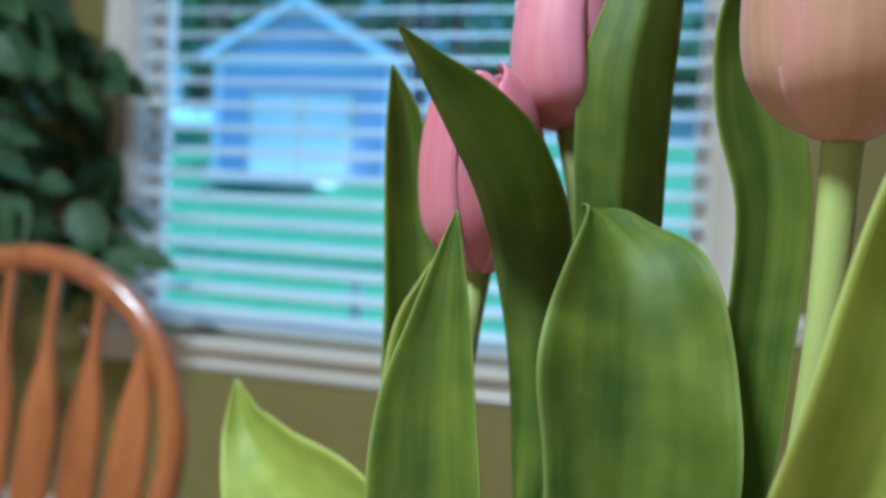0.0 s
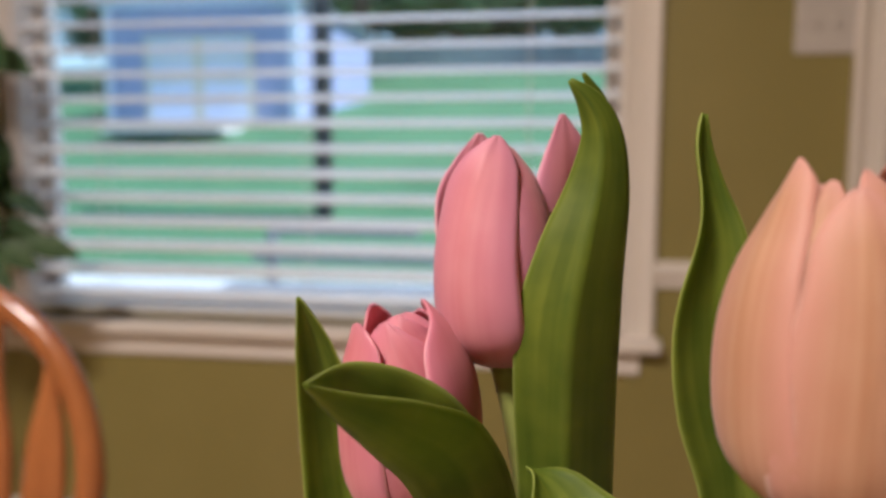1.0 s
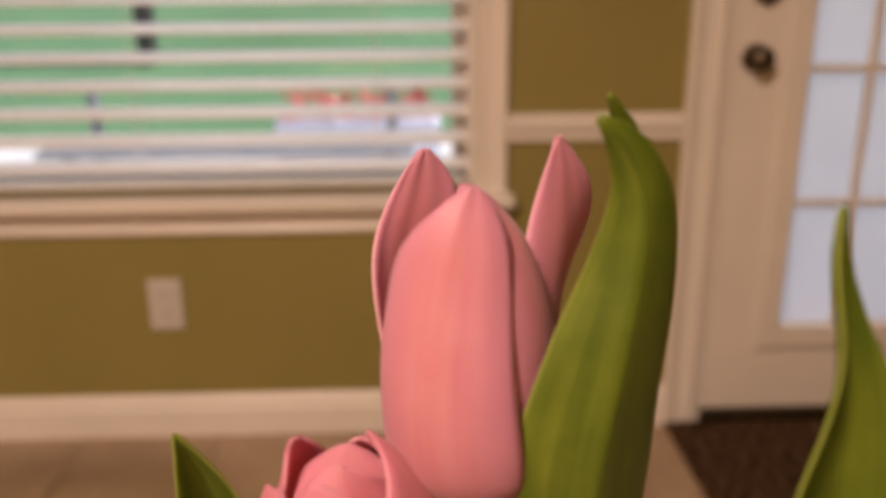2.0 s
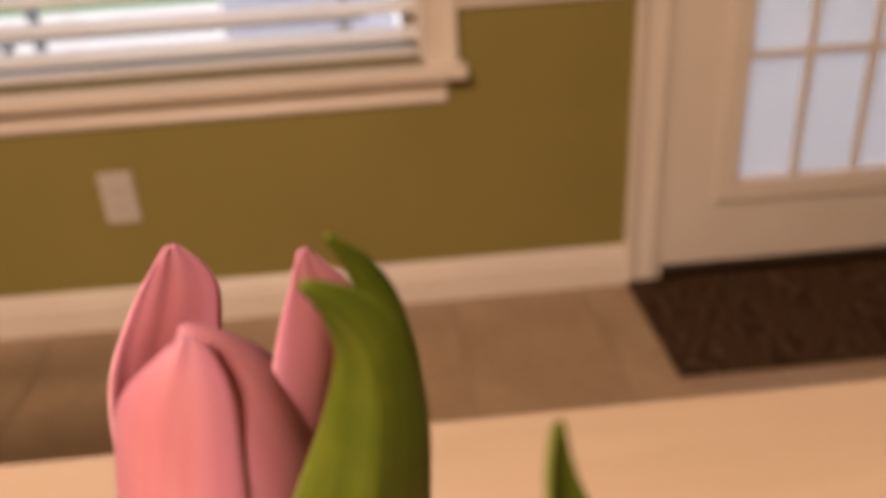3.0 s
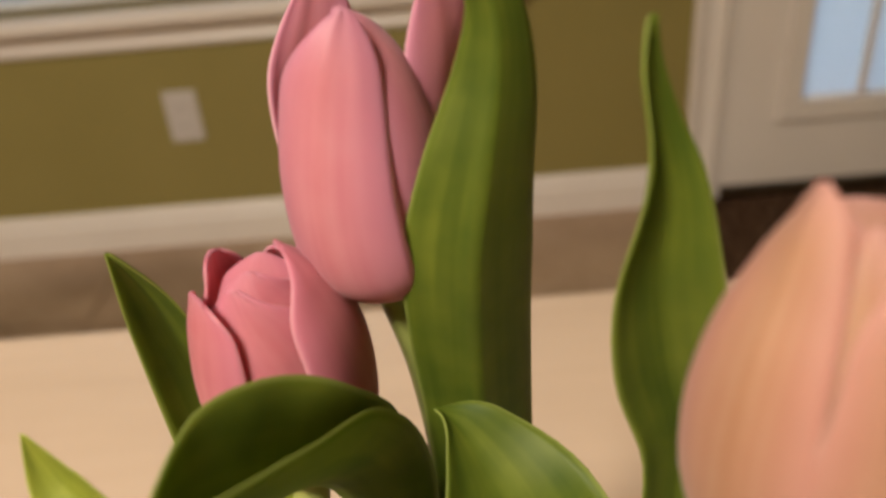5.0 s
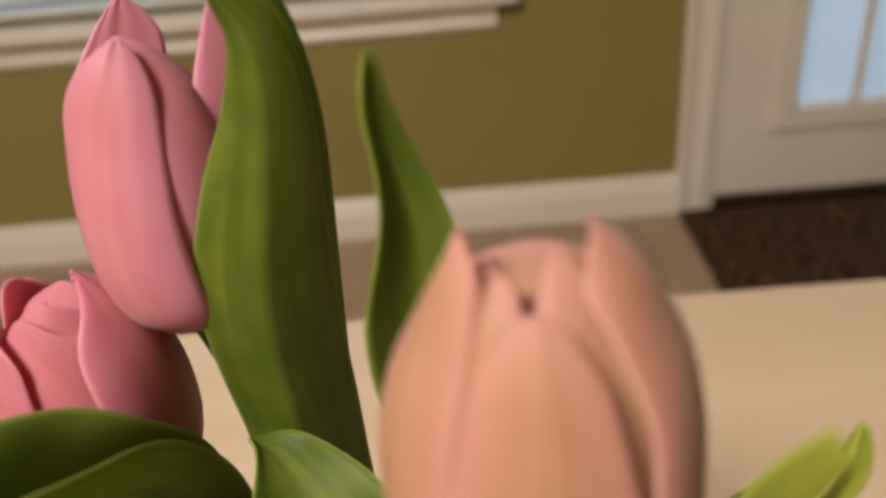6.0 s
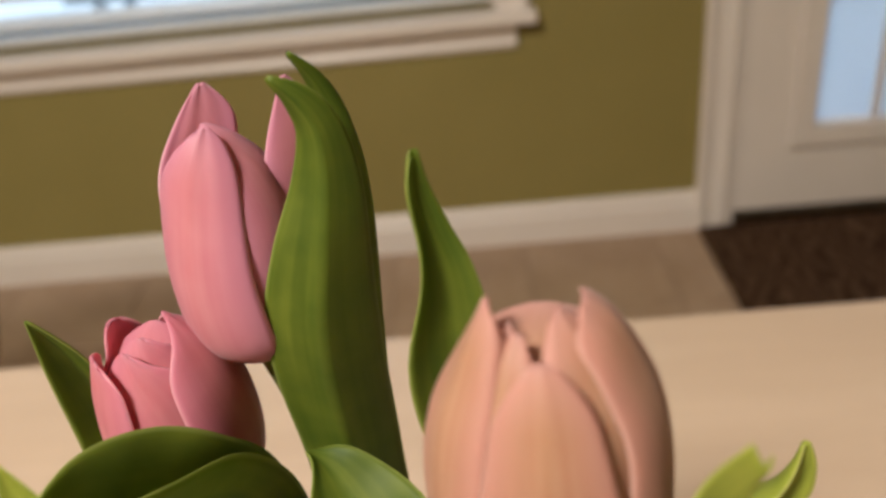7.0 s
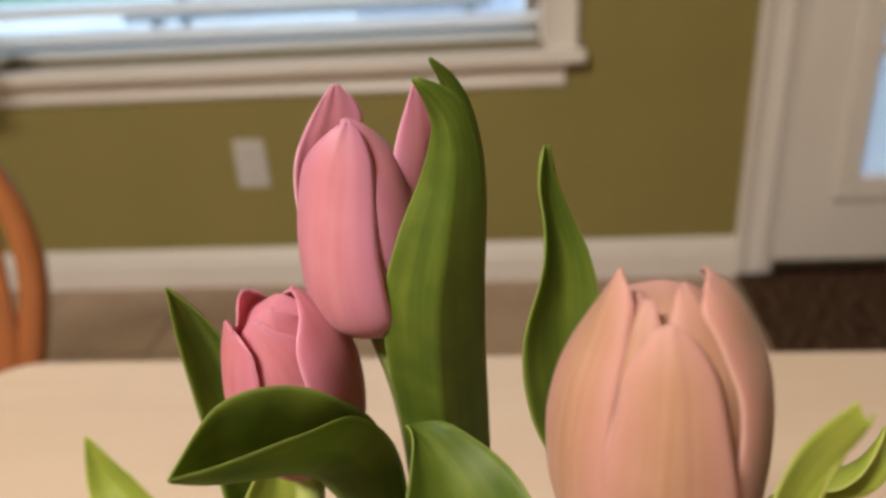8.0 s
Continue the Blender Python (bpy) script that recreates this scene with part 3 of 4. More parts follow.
# ---- chair ----
def bow_chair():
    ch = thing("windsor_chair", (-1.003, -1.10, 0), "honey oak bow-back chair with arrow spindles", "chair")
    # saddle seat
    bm = bmesh.new()
    n = 28
    rings = []
    for z, s in ((0.415, 0.90), (0.425, 0.97), (0.44, 1.0), (0.455, 0.985), (0.46, 0.95), (0.452, 0.7), (0.447, 0.35)):
        ring = []
        for k in range(n):
            a = k * math.tau / n
            r = 1 / (abs(math.cos(a)) ** 3.2 + abs(math.sin(a)) ** 3.2) ** (1 / 3.2)
            wid = 0.235 * (1 - 0.10 * math.sin(a))
            ring.append(bm.verts.new((wid * s * r * math.cos(a), -0.16 + 0.215 * s * r * math.sin(a), z)))
        rings.append(ring)
    for r0, r1 in zip(rings, rings[1:]):
        for k in range(n):
            bm.faces.new((r0[k], r0[(k + 1) % n], r1[(k + 1) % n], r1[k]))
    bm.faces.new(rings[0][::-1])
    bm.faces.new(rings[-1])
    bmesh.ops.recalc_face_normals(bm, faces=bm.faces)
    part("seat", bm, M_OAK, ch, smooth=True)
    # bow: rises from the seat's rear corners and rounds over the top

    pts = []
    for k in range(41):
        s = -1 + 2 * k / 40
        if abs(s) > 0.62:
            f = (1 - abs(s)) / 0.38
            x, z = math.copysign(0.19 + 0.053 * f**0.7, s), 0.45 + 0.17 * f
        else:
            a = s / 0.62 * math.pi / 2
            x, z = 0.243 * math.sin(a), 0.62 + 0.258 * math.cos(a) ** 0.85
        pts.append((x, 0.02 + 0.13 * (z - 0.45), z))
    part("bow", tube(pts, [0.0195] * 41, 14, 0.8), M_OAK, ch, smooth=True)
    # arrow spindles, flat and wider in their lower half
    for i in range(6):
        u = i - 2.5
        xt, xb = 0.0745 * u, 0.068 * u
        zt = 0.62 + 0.252 * math.sqrt(max(0.0, 1 - (xt / 0.243) ** 2)) ** 0.85
        rows = []
        for k in range(25):
            f = k / 24
            z = 0.45 + (zt - 0.45) * f
            w = 0.0080 + 0.023 / (1 + math.exp((z - 0.72) / 0.022)) * min(1.0, f / 0.25)
            rows.append((xb + (xt - xb) * f, 0.02 + 0.13 * (z - 0.45), z, w))
        bm = bmesh.new()
        rr = []
        for x, y, z, w in rows:
            rr.append([bm.verts.new((x + w * math.cos(a), y + 0.0075 * math.sin(a), z)) for a in (math.tau * q / 10 for q in range(10))])
        for r0, r1 in zip(rr, rr[1:]):
            for q in range(10):
                bm.faces.new((r0[q], r0[(q + 1) % 10], r1[(q + 1) % 10], r1[q]))
        bmesh.ops.recalc_face_normals(bm, faces=bm.faces)
        part("spindle", bm, M_OAK, ch, smooth=True)
    feet = {}
    for sx in (-1, 1):
        for sy in (-1, 1):
            top, foot = Vector((sx * 0.15, -0.16 + sy * 0.13, 0.425)), Vector((sx * 0.21, -0.16 + sy * 0.20, 0))
            feet[sx, sy] = (top, foot)
            part("leg", tube([foot.lerp(top, f) for f in (0, 0.2, 0.3, 0.33, 0.36, 0.6, 0.8, 1)], [0.011, 0.016, 0.019, 0.015, 0.019, 0.022, 0.018, 0.013]), M_OAK, ch, smooth=True)
    for sx in (-1, 1):
        a, b = feet[sx, -1][1].lerp(feet[sx, -1][0], 0.38), feet[sx, 1][1].lerp(feet[sx, 1][0], 0.38)
        part("stretcher", tube([a, a.lerp(b, 0.5), b], [0.009, 0.014, 0.009]), M_OAK, ch, smooth=True)
    a = feet[-1, -1][1].lerp(feet[-1, 1][0], 0.38)
    part("stretcher", tube([(-0.18, -0.16, 0.16), (0, -0.16, 0.16), (0.18, -0.16, 0.16)], [0.009, 0.014, 0.009]), M_OAK, ch, smooth=True)
    return ch


bow_chair()


# ---- ficus ----
def leaf_blade(bm, uvl, base, d, up, length, width):
    d = d.normalized()
    side = d.cross(up).normalized()
    nrm = side.cross(d).normalized()
    rows = []
    for f, w in ((0, 0.06), (0.2, 0.75), (0.45, 1.0), (0.72, 0.66), (1, 0.02)):
        c = base + d * length * f - nrm * length * 0.22 * f * f
        rows.append([(bm.verts.new(c - side * width * w + nrm * width * 0.25 * w), (0.0, f)), (bm.verts.new(c), (0.5, f)), (bm.verts.new(c + side * width * w + nrm * width * 0.25 * w), (1.0, f))])
    for r0, r1 in zip(rows, rows[1:]):
        for a in (0, 1):
            q = (r0[a], r0[a + 1], r1[a + 1], r1[a])
            f = bm.faces.new([v for v, _ in q])
            for lp, (_, uv) in zip(f.loops, q):
                lp[uvl].uv = uv
            f.smooth = True


def ficus():
    fx, fy = -2.03, -0.42
    ob = thing("ficus_tree", (fx, fy, 0), "leafy green artificial ficus tree in pot", "plant")
    part("pot", lathe([(0, 0), (0.12, 0), (0.15, 0.13), (0.165, 0.24), (0.175, 0.25), (0.175, 0.27), (0.155, 0.27), (0.15, 0.245), (0, 0.24)], 28), M_CERAMIC, ob, smooth=True)
    part("trunk", tube([(0, 0, 0.23), (0.02, 0.01, 0.6), (-0.01, 0.02, 1.0), (0.03, 0.0, 1.5)], [0.022, 0.018, 0.014, 0.008]), M_BARK, ob, smooth=True)
    rnd = random.Random(5)
    tips = []
    for i in range(44):
        a, el = rnd.uniform(0, math.tau), rnd.uniform(-0.1, 0.9)
        r = rnd.uniform(0.28, 0.60)
        z0 = rnd.uniform(0.95, 1.5)
        p0 = Vector((0.01, 0.01, z0))
        p2 = Vector((r * math.cos(a), 0.40 * r / 0.6 * math.sin(a), z0 + 0.25 * el - 0.12))
        p1 = p0.lerp(p2, 0.5) + Vector((0, 0, 0.10))
        p3 = p2 + Vector((0.06 * math.cos(a), 0.04 * math.sin(a), -rnd.uniform(0.05, 0.16)))
        tips.append(smooth_path([p0, p1, p2, p3], 12))
    for pts in tips[:14]:
        part("branch", tube([tuple(p) for p in pts], [0.005 - 0.0003 * k for k in range(len(pts))], 6), M_BARK, ob, smooth=True)
    bm = bmesh.new()
    uvl = bm.loops.layers.uv.new("UVMap")
    for pts in tips:
        for k in range(15):
            p = Vector(pts[rnd.randint(4, 11)]) + Vector((rnd.gauss(0, 0.03), rnd.gauss(0, 0.03), rnd.gauss(0, 0.03)))
            if p.y + fy > -0.06:
                p.y = -0.06 - fy
            d = Vector((rnd.gauss(0, 0.6), rnd.gauss(-0.1, 0.4), -0.75 + rnd.gauss(0, 0.35)))
            leaf_blade(bm, uvl, p, d, Vector((rnd.gauss(0, 0.5), -0.7, 0.6)), rnd.uniform(0.09, 0.15), rnd.uniform(0.028, 0.048))
    tagged(part("crown", bm, M_FICUS, ob), kind="stuff")


ficus()


# ---- the tulips ----
def leaf_part(parent, rows, material, gutter=0.25, gutter_right=None, crease=1.35, n=40, nu=15, thick=0.0007, wave=0.0, label=""):
    """rows: spine x, y, z, side x, y, z, left half-width, right half-width. gutter: how far the edges rise from the middle."""
    r = smooth_path(rows, n)
    spine = r[:, :3]
    tan = np.gradient(spine, axis=0)
    tan /= np.linalg.norm(tan, axis=1, keepdims=True)
    side = r[:, 3:6] - (r[:, 3:6] * tan).sum(1, keepdims=True) * tan
    side /= np.linalg.norm(side, axis=1, keepdims=True)
    nrm = np.cross(side, tan)
    grid = np.zeros((n, nu, 3))
    for i in range(n):
        f = i / (n - 1)
        for j in range(nu):
            u = -1 + 2 * j / (nu - 1)
            w = max(r[i, 6] if u < 0 else r[i, 7], 0.0001)
            mean = max((r[i, 6] + r[i, 7]) / 2, 0.0001)
            fold = gutter if u < 0 or gutter_right is None else gutter_right
            lift = fold * mean * (abs(u) ** (2.0 if gutter_right is None else crease) - 0.12 * math.exp(-((u / 0.16) ** 2)))
            lift += wave * mean * math.sin(7 * f * math.pi + 1.3 * u) * u * u
            grid[i, j] = spine[i] + side[i] * w * u * (1 - 0.12 * gutter * u * u) + nrm[i] * lift
    base = np.array(parent.location)
    return part("leaf", sheet(grid - base, thick), material, parent, label, True)


def folded_leaf(parent, rows, material, label="", n=44, half=8):
    """A leaf folded along its keel. rows: points of the near rim, the keel and the far rim."""
    r = smooth_path([[c for p in row for c in p] for row in rows], n)
    grid = np.zeros((n, 2 * half + 1, 3))
    for i in range(n):
        near, keel, far = r[i, :3], r[i, 3:6], r[i, 6:]
        for rim, other, sign in ((near, far, -1), (far, near, 1)):
            d = rim - keel
            size = np.linalg.norm(d) + 1e-9
            away = (other - keel) - ((other - keel) @ d) * d / size**2
            away /= np.linalg.norm(away) + 1e-9
            for j in range(half + 1):
                f = j / half
                grid[i, half + sign * j] = keel + d * f - away * size * (0.12 if sign < 0 else 0.04) * math.sin(math.pi * f**0.8)
    return part("leaf", sheet(grid - np.array(parent.location), 0.0007), material, parent, label, True)


def flower_head(parent, base, top, petals, material, tall=1.0, n=34, nu=19):
    """petals: (how rounded the tip is, rows). A row, in millimetres: height up the axis, distance from the axis, azimuth in degrees,
    half-width towards lower and higher azimuth, radius to which the sheet is cupped, and degrees by which it is turned about its spine. tall stretches the heights."""
    base, top = np.array(base, float), np.array(top, float)
    axis = (top - base) / np.linalg.norm(top - base)
    ex = np.array([1.0, 0, 0]) - axis[0] * axis
    ex /= np.linalg.norm(ex)
    ey = np.cross(axis, ex)
    off = np.array(parent.location)
    for number, (cap, rows) in enumerate(petals):
        r = np.array([(tall * h, d * math.cos(radians(az)), d * math.sin(radians(az)), wl, wr, cup, az + sum(turn)) for h, d, az, wl, wr, cup, *turn in rows], float)
        fine = smooth_path(r, 200)
        rnd = random.Random(number * 17 + len(rows))
        wob = rnd.uniform(0, 6.28)
        grid = np.zeros((n, nu, 3))
        for i in range(n):
            v = 1 - (1 - i / (n - 1)) ** 1.7
            h, sx, sy, wl, wr, cup, az = (np.interp(v * 199, np.arange(200), fine[:, k]) for k in range(7))
            end = math.sqrt(max(0.0, 1 - max(0.0, (v - cap) / (1 - cap)) ** 2)) if v > cap else 1.0
            c, s_ = math.cos(radians(az)), math.sin(radians(az))
            for j in range(nu):
                u = -1 + 2 * j / (nu - 1)
                w = (wl if u < 0 else wr) * max(end, 0.03)
                a = min(max(u * w / cup, -1.7), 1.7)
                radial = -cup * (1 - math.cos(a)) * 0.94
                across = cup * math.sin(a)
                # a faint keel, a shallow groove beside it, and edges that wave a little
                radial += 0.16 * min(1.0, (15 / cup) ** 2) * math.exp(-((u / 0.13) ** 2)) * (0.2 + v) * end - 0.12 * math.exp(-(((abs(u) - 0.33) / 0.17) ** 2)) * v
                radial += 0.07 * math.sin(9 * u + wob) * v + 0.5 * u**4 * math.sin(3.1 * v + wob + u) * end
                hh = h - 1.6 * v * v * u * u * end
                px, py = sx + radial * c - across * s_, sy + radial * s_ + across * c
                grid[i, j] = base + 0.001 * (axis * hh + ex * px + ey * py)
        part("petal", sheet(grid - off, 0.0008), material, parent, "", True)


def stem_part(parent, pts, radii):
    p = smooth_path(pts, 24)
    r = np.interp(np.linspace(0, 1, 24), np.linspace(0, 1, len(radii)), radii)
    base = np.array(parent.location)
    return part("stem", tube([tuple(q - base) for q in p], list(r), 16), M_STEM, parent, "pale green stem", True)


VX, VY = -0.185, -1.80
vase = thing("vase", (VX, VY, TZ), "plain white ceramic vase holding tulips on table", "vase")
part("body", lathe([(0, 0.004), (0.035, 0.0), (0.045, 0.01), (0.052, 0.055), (0.046, 0.12), (0.036, 0.145), (0.040, 0.158), (0.036, 0.158), (0.032, 0.145), (0.041, 0.12), (0.046, 0.055), (0.0, 0.012)], 36), M_CERAMIC, vase, smooth=True)

GROUP = "tulips in the vase"
pink = thing("tulip", (VX - 0.005, VY + 0.012, TZ + 0.014), "tall pink tulip with slightly opened petals in vase", "flower", GROUP)
rose = thing("tulip", (VX - 0.018, VY - 0.004, TZ + 0.014), "leaning rose pink tulip among broad leaves in vase", "flower", GROUP)
peach = thing("tulip", (VX + 0.018, VY - 0.008, TZ + 0.014), "plump peach tulip with closed petals in vase", "flower", GROUP)

# pink tulip
flower_head(pink, (-0.1925, -1.776, 0.9953), (-0.1972, -1.772, 1.050), [
    (0.80, [(0, 2, 70, 3, 3, 6), (5, 8, 70, 9, 9, 10), (16, 11.5, 70, 12, 12, 13), (32, 11.5, 70, 12, 12, 13), (44, 7, 72, 8, 8, 10), (50, 3, 75, 4, 4, 7)]),
    (0.72, [(0, 2, -20, 3, 3, 6), (5, 8.5, -20, 9, 9, 10), (15, 12.4, -20, 12, 13, 13), (30, 13, -18, 12, 13, 13), (43, 10.2, -20, 9.5, 10, 11), (51, 5.6, -36, 6.5, 6, 8), (54.8, 2, -60, 3.5, 3, 6)]),
    (0.70, [(0, 2, 130, 3, 3, 6), (5, 8.5, 132, 9, 9, 10), (14, 12.4, 137, 12, 10, 13), (28, 13.2, 140, 12, 10, 16), (42, 15.2, 128, 11, 9, 30, 8), (52, 17.8, 110, 8.4, 7.0, 60, 14), (58.5, 19, 103, 4.6, 4.5, 60, 14)]),
    (0.72, [(0, 2, 22, 3, 3, 6), (5, 9, 22, 8, 8, 10), (14, 12.6, 18, 10.5, 10.5, 13), (28, 14.4, 14, 11, 10.5, 14, -25), (42, 16.6, 14, 8.5, 9, 20, -55), (53, 17.6, 15, 5.4, 6.5, 30, -70), (60, 17.4, 16, 2.8, 3.2, 30, -70)]),
    (0.70, [(0, 2, -112, 3, 3, 6), (3.5, 9.8, -118, 10.5, 10, 10), (11, 14.4, -120, 14, 13.5, 13.8), (26, 14.6, -117, 14, 12.5, 14), (42, 11.2, -106, 11.5, 10, 12), (50, 8.6, -92, 8.5, 7.5, 10), (55, 6, -70, 5, 4.6, 8)]),
], M_PINK, 0.95)
stem_part(pink, [(-0.186, -1.79, 0.736), (-0.186, -1.784, 0.88), (-0.186, -1.777, 0.945), (-0.1885, -1.775, 0.975), (-0.1924, -1.7758, 0.9965)], [0.0035, 0.0036, 0.0033, 0.0032, 0.0040])
leaf_part(pink, [
    (-0.182, -1.786, 0.860, 1, 0, 0, 0.006, 0.006),
    (-0.1785, -1.783, 0.930, 1, 0, 0, 0.0095, 0.0100),
    (-0.1785, -1.784, 0.965, 1, 0, 0, 0.0100, 0.0105),
    (-0.1785, -1.788, 0.990, 1, 0.03, 0, 0.0110, 0.0108),
    (-0.1778, -1.790, 1.008, 1, 0.03, 0, 0.0112, 0.0106),
    (-0.1750, -1.789, 1.024, 1, 0.03, 0, 0.0095, 0.0084),
    (-0.1725, -1.787, 1.038, 1, -0.1, 0.1, 0.0066, 0.0058),
    (-0.1722, -1.7865, 1.048, 1, -0.2, 0.2, 0.0044, 0.0038),
    (-0.1748, -1.7868, 1.0545, 1, -0.2, 0.4, 0.0028, 0.0026),
    (-0.1790, -1.7872, 1.0592, 1, -0.2, 0.5, 0.0005, 0.0005),
], M_LEAF, -0.30, -0.75, label="tall upright leaf with a forked tip")
leaf_part(pink, [
    (-0.1745, -1.7820, 0.890, 1, 0.2, 0, 0.003, 0.003),
    (-0.1735, -1.7765, 0.960, 1, 0.2, 0, 0.004, 0.0040),
    (-0.1720, -1.7750, 1.000, 1, 0.2, 0, 0.004, 0.0044),
    (-0.1695, -1.7755, 1.030, 1, 0, 0, 0.0036, 0.0032),
    (-0.1700, -1.7765, 1.046, 1, 0, 0, 0.0030, 0.0022),
    (-0.1725, -1.7780, 1.055, 1, 0, 0.3, 0.0019, 0.0015),
    (-0.1762, -1.7800, 1.0612, 1, 0, 0.5, 0.0003, 0.0003),
], M_LEAF, -0.5)
leaf_part(pink, [
    (-0.1760, -1.8000, 0.8600, 1, 0.1, 0, 0.0100, 0.0100),
    (-0.1710, -1.8060, 0.9085, 1, -0.02, 0, 0.0180, 0.0230),
    (-0.1710, -1.8050, 0.9385, 1, -0.02, 0, 0.0215, 0.0225),
    (-0.1735, -1.8010, 0.9585, 1, 0.08, -0.08, 0.0180, 0.0175),
    (-0.1812, -1.7920, 0.9718, 1, 0.15, -0.4, 0.0065, 0.0085),
    (-0.1868, -1.7885, 0.9762, 1, 0.1, -0.7, 0.0004, 0.0004),
], M_LEAF, 0.35, wave=0.08, label="broad green leaf")

# rose tulip
flower_head(rose, (-0.2135, -1.7805, 0.957), (-0.2145, -1.7855, 1.009), [
    (0.82, [(0, 2, 95, 3, 3, 6), (5, 9, 95, 10, 10, 10), (15, 14, 95, 13, 13, 15), (32, 13, 95, 12, 12, 15), (43, 8, 98, 9, 9, 12), (49.5, 2.5, 100, 6, 6, 9)]),
    (0.80, [(0, 2, -90, 3, 3, 6), (6, 8, -90, 10, 10, 10), (20, 12, -90, 12, 12, 14), (36, 10.5, -90, 12, 12, 13), (44, 6, -90, 10, 10, 10), (48.5, 0, -90, 8, 8, 9), (50.5, -5, -90, 5, 5, 8)]),
    (0.78, [(0, 2, -40, 3, 3, 6), (5, 8.5, -40, 10, 10, 10), (15, 13, -40, 13, 13, 15), (30, 13.6, -42, 12, 12, 15), (42, 9.0, -55, 11, 11, 12), (48.5, 4.5, -75, 8, 8, 10), (52, 2.2, -100, 5, 5, 8)]),
    (0.86, [(0, 2, 152, 3, 3, 6), (5, 9.5, 152, 10, 10, 10), (14, 14.4, 152, 13, 13, 15), (28, 14.6, 152, 12, 12, 16), (40, 12, 150, 9, 9, 14), (47, 10, 152, 6.5, 6.5, 7), (53, 8.6, 158, 5.0, 4.6, 5)]),
    (0.76, [(0, 2, 50, 3, 3, 6), (5, 9.5, 50, 10, 10, 10), (14, 15.2, 50, 13, 13, 15), (28, 16, 50, 13, 13, 16), (42, 12.5, 52, 11, 11, 13), (51.5, 6, 60, 6, 6, 9)]),
    (0.78, [(0, 2, -65, 3, 3, 6), (5, 9, -65, 10, 10, 10), (14, 14.0, -64, 14, 13, 15), (28, 15.0, -64, 13, 13, 15.5), (40, 12.4, -72, 12, 12, 14), (47, 9.0, -90, 9, 9, 11), (51.5, 6.6, -112, 5, 5, 9)]),
    (0.74, [(0, 2, -6, 3, 3, 6), (5, 9.6, -8, 10, 10, 10), (14, 15.2, -8, 15, 14, 16), (28, 16.6, -6, 15.5, 14, 16.5), (40, 14.8, -6, 14.5, 13, 15), (49, 10.0, 0, 10.5, 9, 12), (54.5, 4.6, 30, 5, 4.5, 8)]),
    (0.80, [(0, 2, -148, 3, 3, 6), (5, 9.6, -148, 10, 10, 10), (14, 14.8, -147, 14, 13.5, 15), (28, 15.6, -146, 13.5, 13, 16), (40, 14.0, -144, 12, 11.5, 15), (47.5, 12.0, -142, 9, 8.5, 12), (51.5, 11, -140, 6, 5.5, 10)]),
], M_ROSE)
stem_part(rose, [(-0.203, -1.80, 0.736), (-0.212, -1.80, 0.85), (-0.2150, -1.791, 0.92), (-0.2136, -1.7809, 0.960)], [0.0035, 0.0036, 0.0034, 0.0040])
leaf_part(rose, [
    (-0.2120, -1.7900, 0.8500, 1, 0, 0, 0.0060, 0.0060),
    (-0.2260, -1.7760, 0.9105, 1, 0.1, 0, 0.0115, 0.0125),
    (-0.2305, -1.7720, 0.9485, 1, 0.2, 0, 0.0110, 0.0105),
    (-0.2345, -1.7730, 0.9775, 1, 0.2, 0, 0.0085, 0.0080),
    (-0.2375, -1.7770, 0.9985, 1, 0.2, 0, 0.0050, 0.0050),
    (-0.2402, -1.7815, 1.0110, 1, 0.2, 0, 0.0004, 0.0004),
], M_LEAF, 0.6)
folded_leaf(rose, [
    ((-0.1945, -1.7930, 0.870), (-0.1970, -1.7860, 0.870), (-0.1950, -1.7810, 0.870)),
    ((-0.1890, -1.7890, 0.930), (-0.2030, -1.7815, 0.930), (-0.1940, -1.7770, 0.930)),
    ((-0.1882, -1.7912, 0.9673), (-0.2066, -1.7920, 0.9599), (-0.1925, -1.7895, 0.9738)),
    ((-0.1943, -1.8012, 0.9888), (-0.2092, -1.8060, 0.9770), (-0.1990, -1.7995, 0.9925)),
    ((-0.2025, -1.8190, 0.9990), (-0.2125, -1.8205, 0.9890), (-0.2090, -1.8060, 1.0012)),
    ((-0.2125, -1.8332, 1.0045), (-0.2162, -1.8335, 1.0000), (-0.2178, -1.8185, 1.0060)),
    ((-0.2190, -1.8412, 1.0082), (-0.2190, -1.8413, 1.0079), (-0.2190, -1.8411, 1.0082)),
], M_LEAF, "arching folded leaf")
leaf_part(rose, [
    (-0.2120, -1.7900, 0.8500, 1, 0, 0, 0.0060, 0.0060),
    (-0.2230, -1.7840, 0.9055, 1, 0.1, 0, 0.0120, 0.0120),
    (-0.2250, -1.7810, 0.9365, 1, 0.2, 0, 0.0115, 0.0115),
    (-0.2230, -1.7800, 0.9545, 1, 0.2, 0, 0.0060, 0.0065),
    (-0.2200, -1.7810, 0.9665, 1, 0.2, 0, 0.0004, 0.0004),
], M_LEAF_PALE_LIT, 0.4)
leaf_part(rose, [
    (-0.2060, -1.8120, 0.8500, 1, 0, 0, 0.0060, 0.0060),
    (-0.2095, -1.8240, 0.9005, 1, 0, 0, 0.0140, 0.0115),
    (-0.2115, -1.8240, 0.9285, 1, 0, 0, 0.0130, 0.0105),
    (-0.2120, -1.8225, 0.9505, 1, 0, 0, 0.0060, 0.0075),
    (-0.2100, -1.8210, 0.9730, 1, 0, 0, 0.0004, 0.0004),
], M_LEAF, 0.35)
